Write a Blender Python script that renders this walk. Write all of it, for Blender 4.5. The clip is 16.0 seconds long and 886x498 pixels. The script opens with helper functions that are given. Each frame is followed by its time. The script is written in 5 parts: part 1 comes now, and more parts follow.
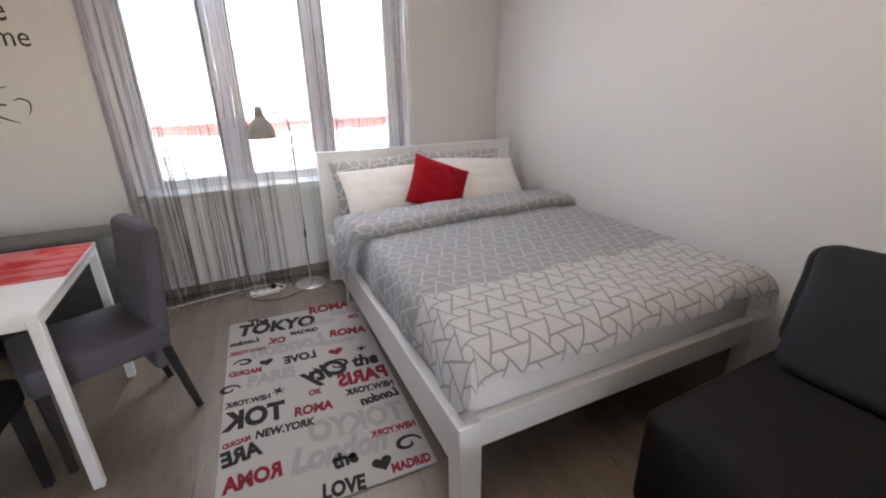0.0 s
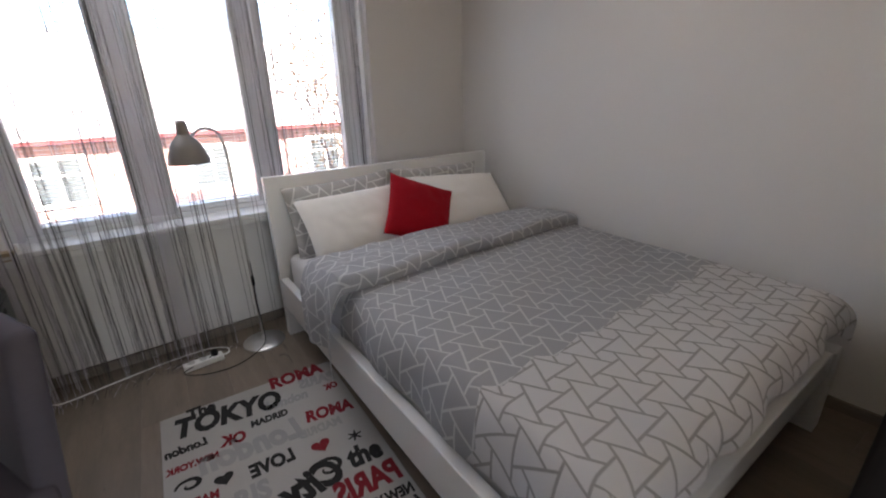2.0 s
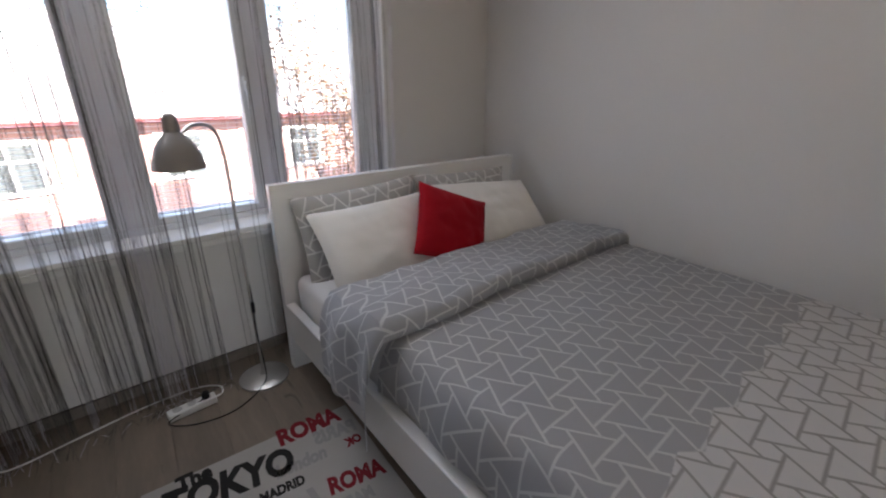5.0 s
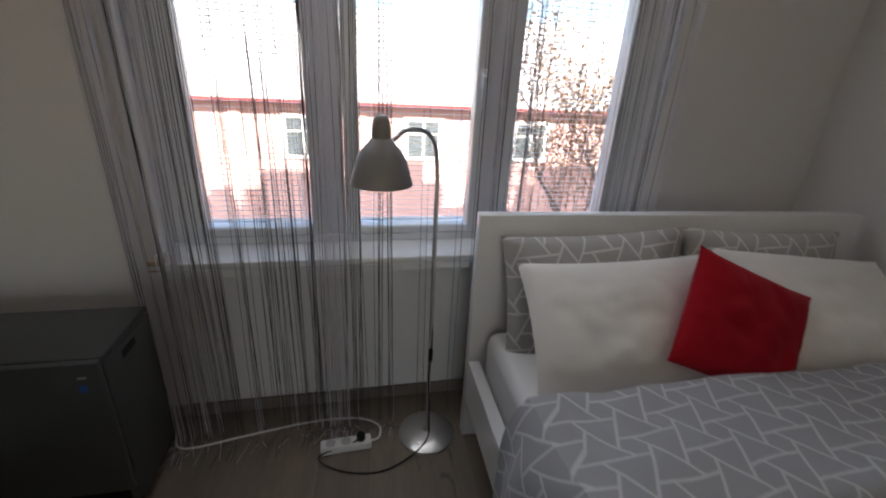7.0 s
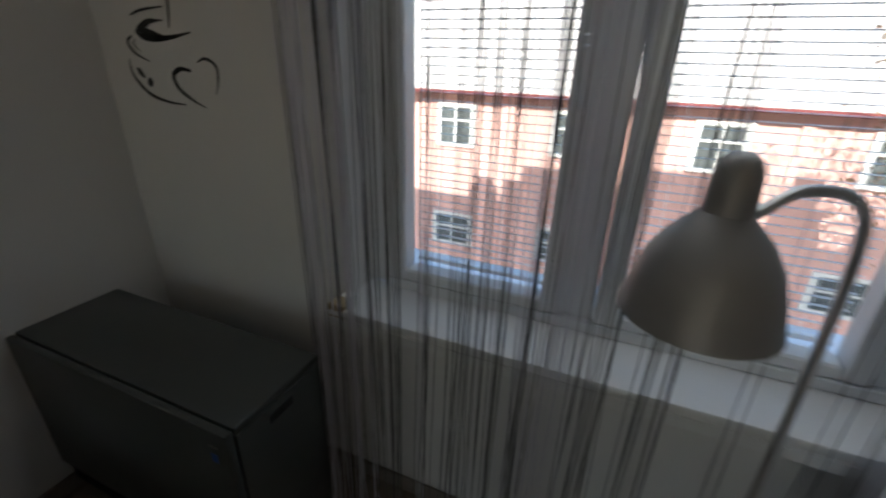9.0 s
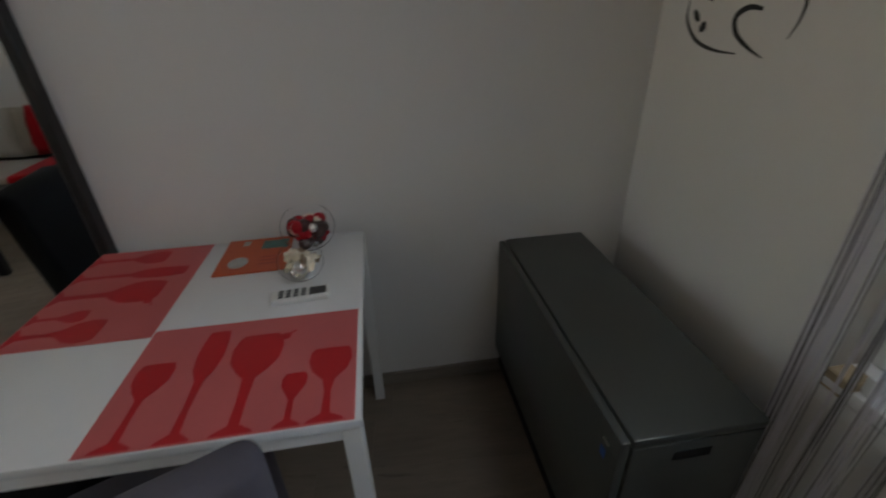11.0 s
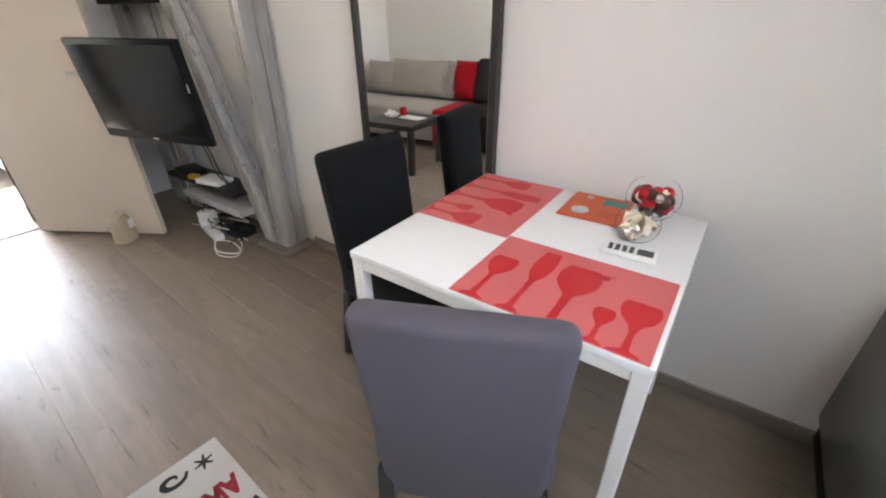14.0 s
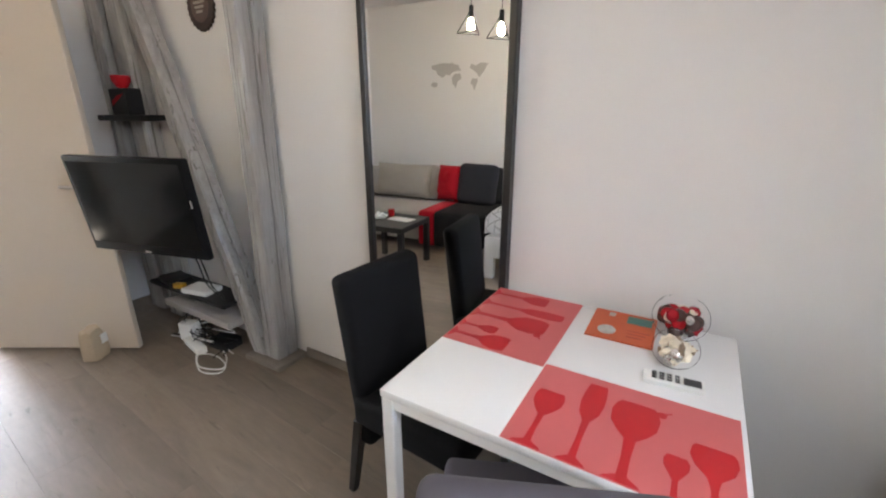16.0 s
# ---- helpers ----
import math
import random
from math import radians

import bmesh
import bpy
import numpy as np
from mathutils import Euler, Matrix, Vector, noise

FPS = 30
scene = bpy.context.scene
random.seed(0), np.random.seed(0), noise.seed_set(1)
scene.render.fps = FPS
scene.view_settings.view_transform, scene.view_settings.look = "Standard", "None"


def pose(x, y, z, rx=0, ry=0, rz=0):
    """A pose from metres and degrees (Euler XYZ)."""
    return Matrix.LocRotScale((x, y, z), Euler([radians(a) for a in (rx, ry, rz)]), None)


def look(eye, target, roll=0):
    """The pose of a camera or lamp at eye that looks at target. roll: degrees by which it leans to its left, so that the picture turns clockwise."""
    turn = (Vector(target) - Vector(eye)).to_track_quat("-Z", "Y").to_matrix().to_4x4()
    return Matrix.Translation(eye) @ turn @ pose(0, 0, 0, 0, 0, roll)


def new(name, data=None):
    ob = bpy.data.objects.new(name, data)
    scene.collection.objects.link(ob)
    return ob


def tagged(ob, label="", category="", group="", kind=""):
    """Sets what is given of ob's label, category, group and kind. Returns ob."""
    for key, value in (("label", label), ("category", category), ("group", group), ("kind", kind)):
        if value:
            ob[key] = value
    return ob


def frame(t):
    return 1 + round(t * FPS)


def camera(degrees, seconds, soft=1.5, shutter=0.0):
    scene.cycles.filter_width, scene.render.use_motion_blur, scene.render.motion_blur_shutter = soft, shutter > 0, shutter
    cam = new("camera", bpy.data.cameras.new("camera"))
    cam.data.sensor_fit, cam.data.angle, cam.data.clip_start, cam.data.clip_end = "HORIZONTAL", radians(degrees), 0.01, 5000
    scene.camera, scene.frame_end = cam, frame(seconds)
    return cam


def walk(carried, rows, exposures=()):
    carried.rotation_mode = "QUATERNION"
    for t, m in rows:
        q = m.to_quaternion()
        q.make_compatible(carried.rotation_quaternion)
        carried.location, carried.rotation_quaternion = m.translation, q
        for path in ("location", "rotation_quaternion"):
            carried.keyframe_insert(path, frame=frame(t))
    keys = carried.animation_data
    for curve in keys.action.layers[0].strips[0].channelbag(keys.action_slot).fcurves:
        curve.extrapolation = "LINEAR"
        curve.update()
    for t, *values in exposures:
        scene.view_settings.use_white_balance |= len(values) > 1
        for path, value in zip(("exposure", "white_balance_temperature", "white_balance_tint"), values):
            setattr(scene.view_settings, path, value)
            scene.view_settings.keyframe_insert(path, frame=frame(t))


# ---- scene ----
cam = camera(92.6, 16.0, soft=2.0, shutter=0.4)
PATH = [
    (0, (0.763, 0.215, 1.373), (1.607, 1.89, 0.676), -1.1),
    (0.5, (0.798, 0.373, 1.379), (1.602, 2.068, 0.685), -0.7),
    (1, (0.743, 0.563, 1.383), (1.718, 2.174, 0.708), -0.5),
    (1.5, (0.685, 0.71, 1.385), (1.763, 2.248, 0.7), -0.6),
    (2, (0.714, 0.872, 1.38), (1.851, 2.371, 0.701), -1.8),
    (2.5, (0.76, 1.013, 1.384), (1.921, 2.467, 0.651), -1.4),
    (3, (0.724, 1.127, 1.376), (2.044, 2.443, 0.65), -0.8),
    (3.2, (0.698, 1.177, 1.378), (2.077, 2.436, 0.66), -1.6),
    (5.3, (0.716, 1.426, 1.408), (1.835, 2.924, 0.698), 1.2),
    (5.5, (0.784, 1.475, 1.414), (1.722, 3.092, 0.704), 0.7),
    (6, (0.889, 1.58, 1.418), (1.473, 3.362, 0.722), 1.0),
    (6.5, (0.916, 1.719, 1.408), (1.327, 3.537, 0.682), 1.4),
    (7, (0.919, 1.983, 1.414), (1.325, 3.793, 0.665), 3.1),
    (7.5, (0.91, 2.16, 1.436), (1.183, 3.994, 0.687), 4.3),
    (8, (0.931, 2.366, 1.408), (0.92, 4.206, 0.624), 4.0),
    (8.5, (0.966, 2.546, 1.419), (0.624, 4.344, 0.614), 2.8),
    (9, (0.882, 2.682, 1.39), (0.186, 4.374, 0.581), 1.8),
    (9.6, (0.723, 2.743, 1.349), (-0.45, 4.192, 0.625), 3.1),
    (10.2, (0.65, 2.779, 1.356), (-0.932, 3.668, 0.517), 0.0),
    (12.3, (0.763, 2.603, 1.325), (-0.908, 2.133, 0.332), 1.5),
    (12.5, (0.778, 2.599, 1.325), (-0.849, 1.99, 0.333), 1.0),
    (13, (0.801, 2.62, 1.318), (-0.7, 1.767, 0.309), 0.1),
    (13.5, (0.821, 2.642, 1.315), (-0.621, 1.704, 0.295), -0.0),
    (14, (0.831, 2.658, 1.322), (-0.587, 1.653, 0.333), -0.7),
    (14.5, (0.844, 2.651, 1.339), (-0.553, 1.555, 0.42), -1.4),
    (15, (0.839, 2.608, 1.35), (-0.59, 1.508, 0.485), -0.6),
    (15.5, (0.832, 2.526, 1.382), (-0.706, 1.485, 0.638), -0.6),
    (16, (0.851, 2.471, 1.412), (-0.778, 1.488, 0.795), -0.2),
]
EXPOSURES = [(0.0, 3.85, 6350, 13), (1.0, 3.38, 6350, 13), (3.0, 2.9, 6350, 13), (5.5, 2.7, 6250, 12), (7.0, 2.25, 6300, 10), (8.5, 1.82, 6300, 6), (9.0, 1.55, 6100, 3), (10.2, 1.45, 6050, 1), (12.3, 4.22, 6600, 11), (14.5, 4.47, 6250, 8), (16.0, 4.28, 6300, 9)]
walk(cam, [(t, look(eye, target, roll)) for t, eye, target, roll in PATH], EXPOSURES)

# ---- light ----
SUN_ELEV, SUN_AZ = 43.0, 172.0
world = bpy.data.worlds.new("sky")
scene.world = world
world.use_nodes = True
wn = world.node_tree
wn.nodes.clear()
sky = wn.nodes.new("ShaderNodeTexSky")
sky.sky_type, sky.sun_disc = "NISHITA", False
sky.sun_elevation, sky.sun_rotation = radians(SUN_ELEV), radians(SUN_AZ)
sky.air_density, sky.dust_density = 1.0, 1.5
bg = wn.nodes.new("ShaderNodeBackground")
bg.inputs["Strength"].default_value = 0.15
wo = wn.nodes.new("ShaderNodeOutputWorld")
wn.links.new(sky.outputs[0], bg.inputs[0])
wn.links.new(bg.outputs[0], wo.inputs[0])
sun = new("sun", bpy.data.lights.new("sun", "SUN"))
sun.data.energy, sun.data.angle, sun.data.color = 4.4, radians(0.5), (1.0, 0.95, 0.88)
_az, _el = radians(SUN_AZ), radians(SUN_ELEV)
sun.matrix_world = look((0, 0, 20), (-math.sin(_az) * math.cos(_el), -math.cos(_az) * math.cos(_el), 20 - math.sin(_el)))


# area lamp added in the window's unseen upper opening to strengthen the sky's light
window_fill = new("window_fill_lamp", bpy.data.lights.new("window_fill_lamp", "AREA"))
window_fill.data.shape, window_fill.data.size, window_fill.data.size_y = "RECTANGLE", 1.86, 0.34
window_fill.data.spread = radians(145)
window_fill.data.energy, window_fill.data.color = 2.1, (0.95, 0.97, 1.0)
window_fill.matrix_world = look((1.2, 3.63, 2.22), (1.6, 2.1, 0.7))


# area lamp added at the unseen kitchen window to brighten the kitchen and floor
kitchen_fill = new("kitchen_fill_lamp", bpy.data.lights.new("kitchen_fill_lamp", "AREA"))
kitchen_fill.data.shape, kitchen_fill.data.size, kitchen_fill.data.size_y = "RECTANGLE", 2.1, 1.1
kitchen_fill.data.energy, kitchen_fill.data.color = 2.1, (0.95, 0.97, 1.0)
kitchen_fill.matrix_world = look((0.9, -4.09, 1.58), (0.9, -1.0, 0.9))


# ---- materials ----
def nodes_of(name):
    m = bpy.data.materials.new(name)
    m.use_nodes = True
    nt = m.node_tree
    return m, nt, nt.nodes["Principled BSDF"]


def node(nt, kind, **kw):
    n = nt.nodes.new(kind)
    for key, v in kw.items():
        n.inputs[key].default_value = v
    return n


def math_node(nt, op, a, b=None, c=None):
    n = nt.nodes.new("ShaderNodeMath")
    n.operation = op
    for i, v in enumerate((a, b, c)):
        if v is None:
            continue
        if isinstance(v, (int, float)):
            n.inputs[i].default_value = v
        else:
            nt.links.new(v, n.inputs[i])
    return n.outputs[0]


def mix_rgb(nt, fac, a, b, blend="MIX"):
    n = nt.nodes.new("ShaderNodeMix")
    n.data_type, n.blend_type = "RGBA", blend
    for sock, v in ((n.inputs[0], fac), (n.inputs[6], a), (n.inputs[7], b)):
        if isinstance(v, (int, float)):
            sock.default_value = v
        elif isinstance(v, tuple):
            sock.default_value = (*v[:3], 1)
        else:
            nt.links.new(v, sock)
    return n.outputs[2]


def surface(name, col, rough=0.6, metal=0.0, var=0.08, big=1.5, fine=60.0, bump=0.05, dist=0.002, stretch=(1, 1, 1), rvar=0.08, sheen=0.0, random_amt=0.0, coat=0.0):
    """A base colour with broad stains, fine grain, uneven gloss and fine relief."""
    m, nt, b = nodes_of(name)
    tc = nt.nodes.new("ShaderNodeTexCoord")
    mp = nt.nodes.new("ShaderNodeMapping")
    mp.inputs["Scale"].default_value = stretch
    nt.links.new(tc.outputs["Object"], mp.inputs[0])
    n1 = node(nt, "ShaderNodeTexNoise", Scale=big, Detail=4.0)
    n2 = node(nt, "ShaderNodeTexNoise", Scale=fine, Detail=6.0)
    for n in (n1, n2):
        nt.links.new(mp.outputs[0], n.inputs["Vector"])
    dark = tuple(c * (1 - 2 * var) for c in col)
    lite = tuple(min(1, c * (1 + 1.2 * var)) for c in col)
    f = math_node(nt, "ADD", math_node(nt, "MULTIPLY", n1.outputs[0], 0.55), math_node(nt, "MULTIPLY", n2.outputs[0], 0.45))
    c = mix_rgb(nt, f, dark, lite)
    if random_amt:
        oi = nt.nodes.new("ShaderNodeObjectInfo")
        k = math_node(nt, "MULTIPLY_ADD", oi.outputs["Random"], random_amt, 1 - random_amt / 2)
        hv = nt.nodes.new("ShaderNodeHueSaturation")
        nt.links.new(k, hv.inputs["Value"])
        nt.links.new(c, hv.inputs["Color"])
        c = hv.outputs[0]
    nt.links.new(c, b.inputs["Base Color"])
    nt.links.new(math_node(nt, "MULTIPLY_ADD", n1.outputs[0], 2 * rvar, rough - rvar), b.inputs["Roughness"])
    b.inputs["Metallic"].default_value = metal
    b.inputs["Sheen Weight"].default_value = sheen
    b.inputs["Coat Weight"].default_value = coat
    if bump:
        bp = node(nt, "ShaderNodeBump", Strength=bump, Distance=dist)
        nt.links.new(n2.outputs[0], bp.inputs["Height"])
        nt.links.new(bp.outputs[0], b.inputs["Normal"])
    return m


def cloth(name, col, weave=900.0, rough=0.9, var=0.06, bump=0.25, sheen=0.2):
    """Woven cloth: two crossed fine waves over soft blotches."""
    m, nt, b = nodes_of(name)
    tc = nt.nodes.new("ShaderNodeTexCoord")
    n1 = node(nt, "ShaderNodeTexNoise", Scale=3.0, Detail=4.0)
    n2 = node(nt, "ShaderNodeTexNoise", Scale=weave / 3, Detail=2.0)
    for n in (n1, n2):
        nt.links.new(tc.outputs["Object"], n.inputs["Vector"])
    f = math_node(nt, "ADD", math_node(nt, "MULTIPLY", n1.outputs[0], 0.6), math_node(nt, "MULTIPLY", n2.outputs[0], 0.4))
    nt.links.new(mix_rgb(nt, f, tuple(c * (1 - 2 * var) for c in col), tuple(min(1, c * (1 + 1.5 * var)) for c in col)), b.inputs["Base Color"])
    b.inputs["Roughness"].default_value = rough
    b.inputs["Sheen Weight"].default_value = sheen
    b.inputs["Specular IOR Level"].default_value = 0.2
    bp = node(nt, "ShaderNodeBump", Strength=bump, Distance=0.001)
    nt.links.new(n2.outputs[0], bp.inputs["Height"])
    nt.links.new(bp.outputs[0], b.inputs["Normal"])
    return m


def wood_mat(name, light, dark, along=(1, 14, 14), scale=3.0, rough=0.45, random_amt=0.12, bump=0.15):
    """Grained wood, drawn out along one axis."""
    m, nt, b = nodes_of(name)
    tc = nt.nodes.new("ShaderNodeTexCoord")
    oi = nt.nodes.new("ShaderNodeObjectInfo")
    mp = nt.nodes.new("ShaderNodeMapping")
    mp.inputs["Scale"].default_value = along
    nt.links.new(tc.outputs["Object"], mp.inputs[0])
    sh = nt.nodes.new("ShaderNodeCombineXYZ")
    for i in range(3):
        nt.links.new(math_node(nt, "MULTIPLY", oi.outputs["Random"], 37.0 + 11 * i), sh.inputs[i])
    nt.links.new(sh.outputs[0], mp.inputs["Location"])
    n1 = node(nt, "ShaderNodeTexNoise", Scale=scale, Detail=8.0, Roughness=0.65, Distortion=0.6)
    n2 = node(nt, "ShaderNodeTexNoise", Scale=scale * 7, Detail=4.0)
    for n in (n1, n2):
        nt.links.new(mp.outputs[0], n.inputs["Vector"])
    rmp = nt.nodes.new("ShaderNodeValToRGB")
    rmp.color_ramp.elements[0].position, rmp.color_ramp.elements[0].color = 0.3, (*dark, 1)
    rmp.color_ramp.elements[1].position, rmp.color_ramp.elements[1].color = 0.7, (*light, 1)
    f = math_node(nt, "ADD", math_node(nt, "MULTIPLY", n1.outputs[0], 0.75), math_node(nt, "MULTIPLY", n2.outputs[0], 0.25))
    nt.links.new(f, rmp.inputs[0])
    hv = nt.nodes.new("ShaderNodeHueSaturation")
    nt.links.new(math_node(nt, "MULTIPLY_ADD", oi.outputs["Random"], random_amt * 2, 1 - random_amt), hv.inputs["Value"])
    nt.links.new(rmp.outputs[0], hv.inputs["Color"])
    nt.links.new(hv.outputs[0], b.inputs["Base Color"])
    nt.links.new(math_node(nt, "MULTIPLY_ADD", n2.outputs[0], 0.2, rough - 0.1), b.inputs["Roughness"])
    bp = node(nt, "ShaderNodeBump", Strength=bump, Distance=0.002)
    nt.links.new(f, bp.inputs["Height"])
    nt.links.new(bp.outputs[0], b.inputs["Normal"])
    return m


def glass_mat(name, tint=(1, 1, 1), rough=0.0):
    m, nt, b = nodes_of(name)
    b.inputs["Base Color"].default_value = (*tint, 1)
    b.inputs["Transmission Weight"].default_value = 1.0
    b.inputs["Roughness"].default_value = rough
    b.inputs["IOR"].default_value = 1.45
    return m


def glow_mat(name, col, strength):
    m, nt, b = nodes_of(name)
    b.inputs["Base Color"].default_value = (*col, 1)
    b.inputs["Emission Color"].default_value = (*col, 1)
    b.inputs["Emission Strength"].default_value = strength
    return m


WALL = surface("white_wall_paint", (0.78, 0.76, 0.745), 0.85, var=0.02, big=0.8, fine=140, bump=0.06, dist=0.0015)
CEIL = surface("ceiling_paint", (0.8, 0.79, 0.78), 0.9, var=0.02, bump=0.04)
LAM = wood_mat("grey_oak_laminate", (0.25, 0.20, 0.155), (0.16, 0.127, 0.098), (4.5, 0.7, 4.5), 2.4, 0.42, 0.10, 0.12)


def knots_and_smears(m, scale, low, high, smears):
    """Short dark drying cracks along the grain, and smears that change the gloss."""
    nt = m.node_tree
    b = nt.nodes["Principled BSDF"]
    tc = nt.nodes.new("ShaderNodeTexCoord")
    oi = nt.nodes.new("ShaderNodeObjectInfo")
    mp = nt.nodes.new("ShaderNodeMapping")
    mp.inputs["Scale"].default_value = scale
    sh = nt.nodes.new("ShaderNodeCombineXYZ")
    nt.links.new(math_node(nt, "MULTIPLY", oi.outputs["Random"], 91.0), sh.inputs[1])
    nt.links.new(sh.outputs[0], mp.inputs["Location"])
    nt.links.new(tc.outputs["Object"], mp.inputs[0])
    crack = node(nt, "ShaderNodeTexNoise", Scale=2.6, Detail=5.0, Roughness=0.6, Distortion=1.2)
    nt.links.new(mp.outputs[0], crack.inputs["Vector"])
    ramp = nt.nodes.new("ShaderNodeMapRange")
    ramp.inputs["From Min"].default_value, ramp.inputs["From Max"].default_value = low, high
    nt.links.new(crack.outputs[0], ramp.inputs[0])
    old = b.inputs["Base Color"].links[0].from_socket
    nt.links.new(mix_rgb(nt, math_node(nt, "MULTIPLY", ramp.outputs[0], 0.6), old, (0.06, 0.045, 0.035)), b.inputs["Base Color"])
    smear = node(nt, "ShaderNodeTexNoise", Scale=7.0, Detail=6.0, Roughness=0.7, Distortion=1.5)
    nt.links.new(tc.outputs["Object"], smear.inputs["Vector"])
    oldr = b.inputs["Roughness"].links[0].from_socket
    nt.links.new(math_node(nt, "ADD", oldr, math_node(nt, "MULTIPLY_ADD", smear.outputs[0], smears, -smears / 2)), b.inputs["Roughness"])


knots_and_smears(LAM, (9.0, 1.1, 1.0), 0.63, 0.72, 0.5)
BASEB = wood_mat("grey_skirting", (0.27, 0.235, 0.20), (0.17, 0.145, 0.125), (2, 2, 14), 2.5, 0.5, 0.05)
JOINT = surface("dark_joint", (0.13, 0.105, 0.082), 0.8)
PVC = surface("white_pvc", (0.78, 0.79, 0.81), 0.3, var=0.02, bump=0.02)
WHITE_LACQ = surface("white_lacquer", (0.8, 0.79, 0.78), 0.32, var=0.025, bump=0.03)
WHITE_TOP = surface("white_melamine_top", (0.82, 0.82, 0.83), 0.22, var=0.02, bump=0.02)
CLEAR = glass_mat("clear_glass")
MIRROR = surface("mirror_silver", (0.93, 0.94, 0.93), 0.0, 1.0, var=0.0, bump=0.0, rvar=0.0)
BLACK_WOOD = wood_mat("black_brown_wood", (0.022, 0.019, 0.018), (0.010, 0.009, 0.009), (14, 14, 1), 3, 0.4, 0.05, 0.08)
BLACK_CLOTH = cloth("black_cotton", (0.008, 0.008, 0.0095), sheen=0.0)
GREY_CLOTH = cloth("slate_grey_cotton", (0.092, 0.083, 0.102), 700, sheen=0.05)
STEEL = surface("brushed_nickel", (0.62, 0.60, 0.58), 0.36, 1.0, var=0.05, bump=0.02)
SHADE = surface("satin_nickel_shade", (0.29, 0.27, 0.26), 0.5, 0.55, var=0.04, bump=0.02)
HEATER = surface("graphite_enamel", (0.088, 0.094, 0.090), 0.30, 0.3, var=0.05, big=2, rvar=0.03, fine=90, bump=0.03)
BLACK_PL = surface("black_plastic", (0.009, 0.009, 0.01), 0.45, bump=0.02)
SCREEN = surface("dark_screen", (0.006, 0.007, 0.008), 0.12, var=0.1, bump=0.0, rvar=0.02)
TV_BLACK = surface("satin_black_housing", (0.006, 0.006, 0.007), 0.6, var=0.1, bump=0.02)
for _m, _s in ((SCREEN, 0.45), (TV_BLACK, 0.15), (BLACK_PL, 0.3)):
    for _n in _m.node_tree.nodes:
        if _n.type == "BSDF_PRINCIPLED":
            _n.inputs["Specular IOR Level"].default_value = _s
WHITE_PL = surface("white_plastic", (0.78, 0.78, 0.76), 0.4, var=0.03, bump=0.02)
GREY_BEAM = wood_mat("weathered_grey_timber", (0.43, 0.415, 0.40), (0.25, 0.237, 0.225), (6, 6, 0.5), 3.2, 0.36, 0.1, 0.4)
knots_and_smears(GREY_BEAM, (12.0, 12.0, 0.45), 0.60, 0.66, 0.1)
DOORM = surface("cream_door_lacquer", (0.60, 0.52, 0.43), 0.38, var=0.03, bump=0.03)
RED_CLOTH = cloth("crimson_cotton", (0.34, 0.004, 0.012), 500, sheen=0.05)
PILLOW = cloth("white_bed_cotton", (0.82, 0.79, 0.75), 800, var=0.03)
SHEET = cloth("white_sheet", (0.80, 0.78, 0.77), 800, var=0.03)
SOFA_LIGHT = cloth("warm_grey_upholstery", (0.36, 0.33, 0.30), 400)
SOFA_DARK = cloth("charcoal_upholstery", (0.016, 0.0145, 0.0155), 400, sheen=0.0)


def string_mat(name, col, through_part):
    """Loosely spun yarn that lets some light through."""
    m = surface(name, col, 0.6, var=0.1, bump=0.0)
    nt = m.node_tree
    b, o = nt.nodes["Principled BSDF"], nt.nodes["Material Output"]
    tr = nt.nodes.new("ShaderNodeBsdfTranslucent")
    tr.inputs[0].default_value = (*col, 1)
    mx = nt.nodes.new("ShaderNodeMixShader")
    mx.inputs[0].default_value = through_part
    nt.links.new(b.outputs[0], mx.inputs[1])
    nt.links.new(tr.outputs[0], mx.inputs[2])
    nt.links.new(mx.outputs[0], o.inputs[0])
    return m


# one yarn twice: the paler copy has light from behind put into its colour
STRING = string_mat("grey_string", (0.085, 0.075, 0.072), 0.3)
STRING_BACKLIT = string_mat("backlit_string", (0.78, 0.75, 0.79), 0.4)


# ---- geometry helpers ----
def finish(ob_name, bm, material, smooth=False):
    me = bpy.data.meshes.new(ob_name)
    bmesh.ops.recalc_face_normals(bm, faces=bm.faces)
    bm.to_mesh(me)
    bm.free()
    for mm in material if isinstance(material, (list, tuple)) else [material]:
        me.materials.append(mm)
    if smooth:
        me.shade_smooth()
        me.set_sharp_from_angle(angle=radians(35))
    return new(ob_name, me)


def part(name, bm, material, parent=None, label="", smooth=True):
    """Links a bmesh as one mesh object, under a thing or a part."""
    ob = finish(name, bm, material, smooth)
    if parent:
        ob.parent = parent
    if label:
        ob["label"] = label
    return ob


def thing(name, label, category, m=None, group="", kind=""):
    ob = new(name)
    ob.empty_display_size = 0.05
    if m is not None:
        ob.matrix_basis = m
    return tagged(ob, label, category, group, kind)


def add_box(bm, x0, x1, y0, y1, z0, z1, bevel=0.0, seg=1, m=None):
    r = bmesh.ops.create_cube(bm, size=1.0)
    vs = r["verts"]
    for v in vs:
        v.co = Vector(((x0 + x1) / 2 + v.co.x * (x1 - x0), (y0 + y1) / 2 + v.co.y * (y1 - y0), (z0 + z1) / 2 + v.co.z * (z1 - z0)))
    if bevel:
        es = {e for v in vs for e in v.link_edges}
        r = bmesh.ops.bevel(bm, geom=list(es), offset=bevel, segments=seg, profile=0.5, affect="EDGES", clamp_overlap=True)
        vs = list({v for f in r["faces"] for v in f.verts} | {v for v in vs if v.is_valid})
    if m is not None:
        for v in vs:
            v.co = m @ v.co
    return vs


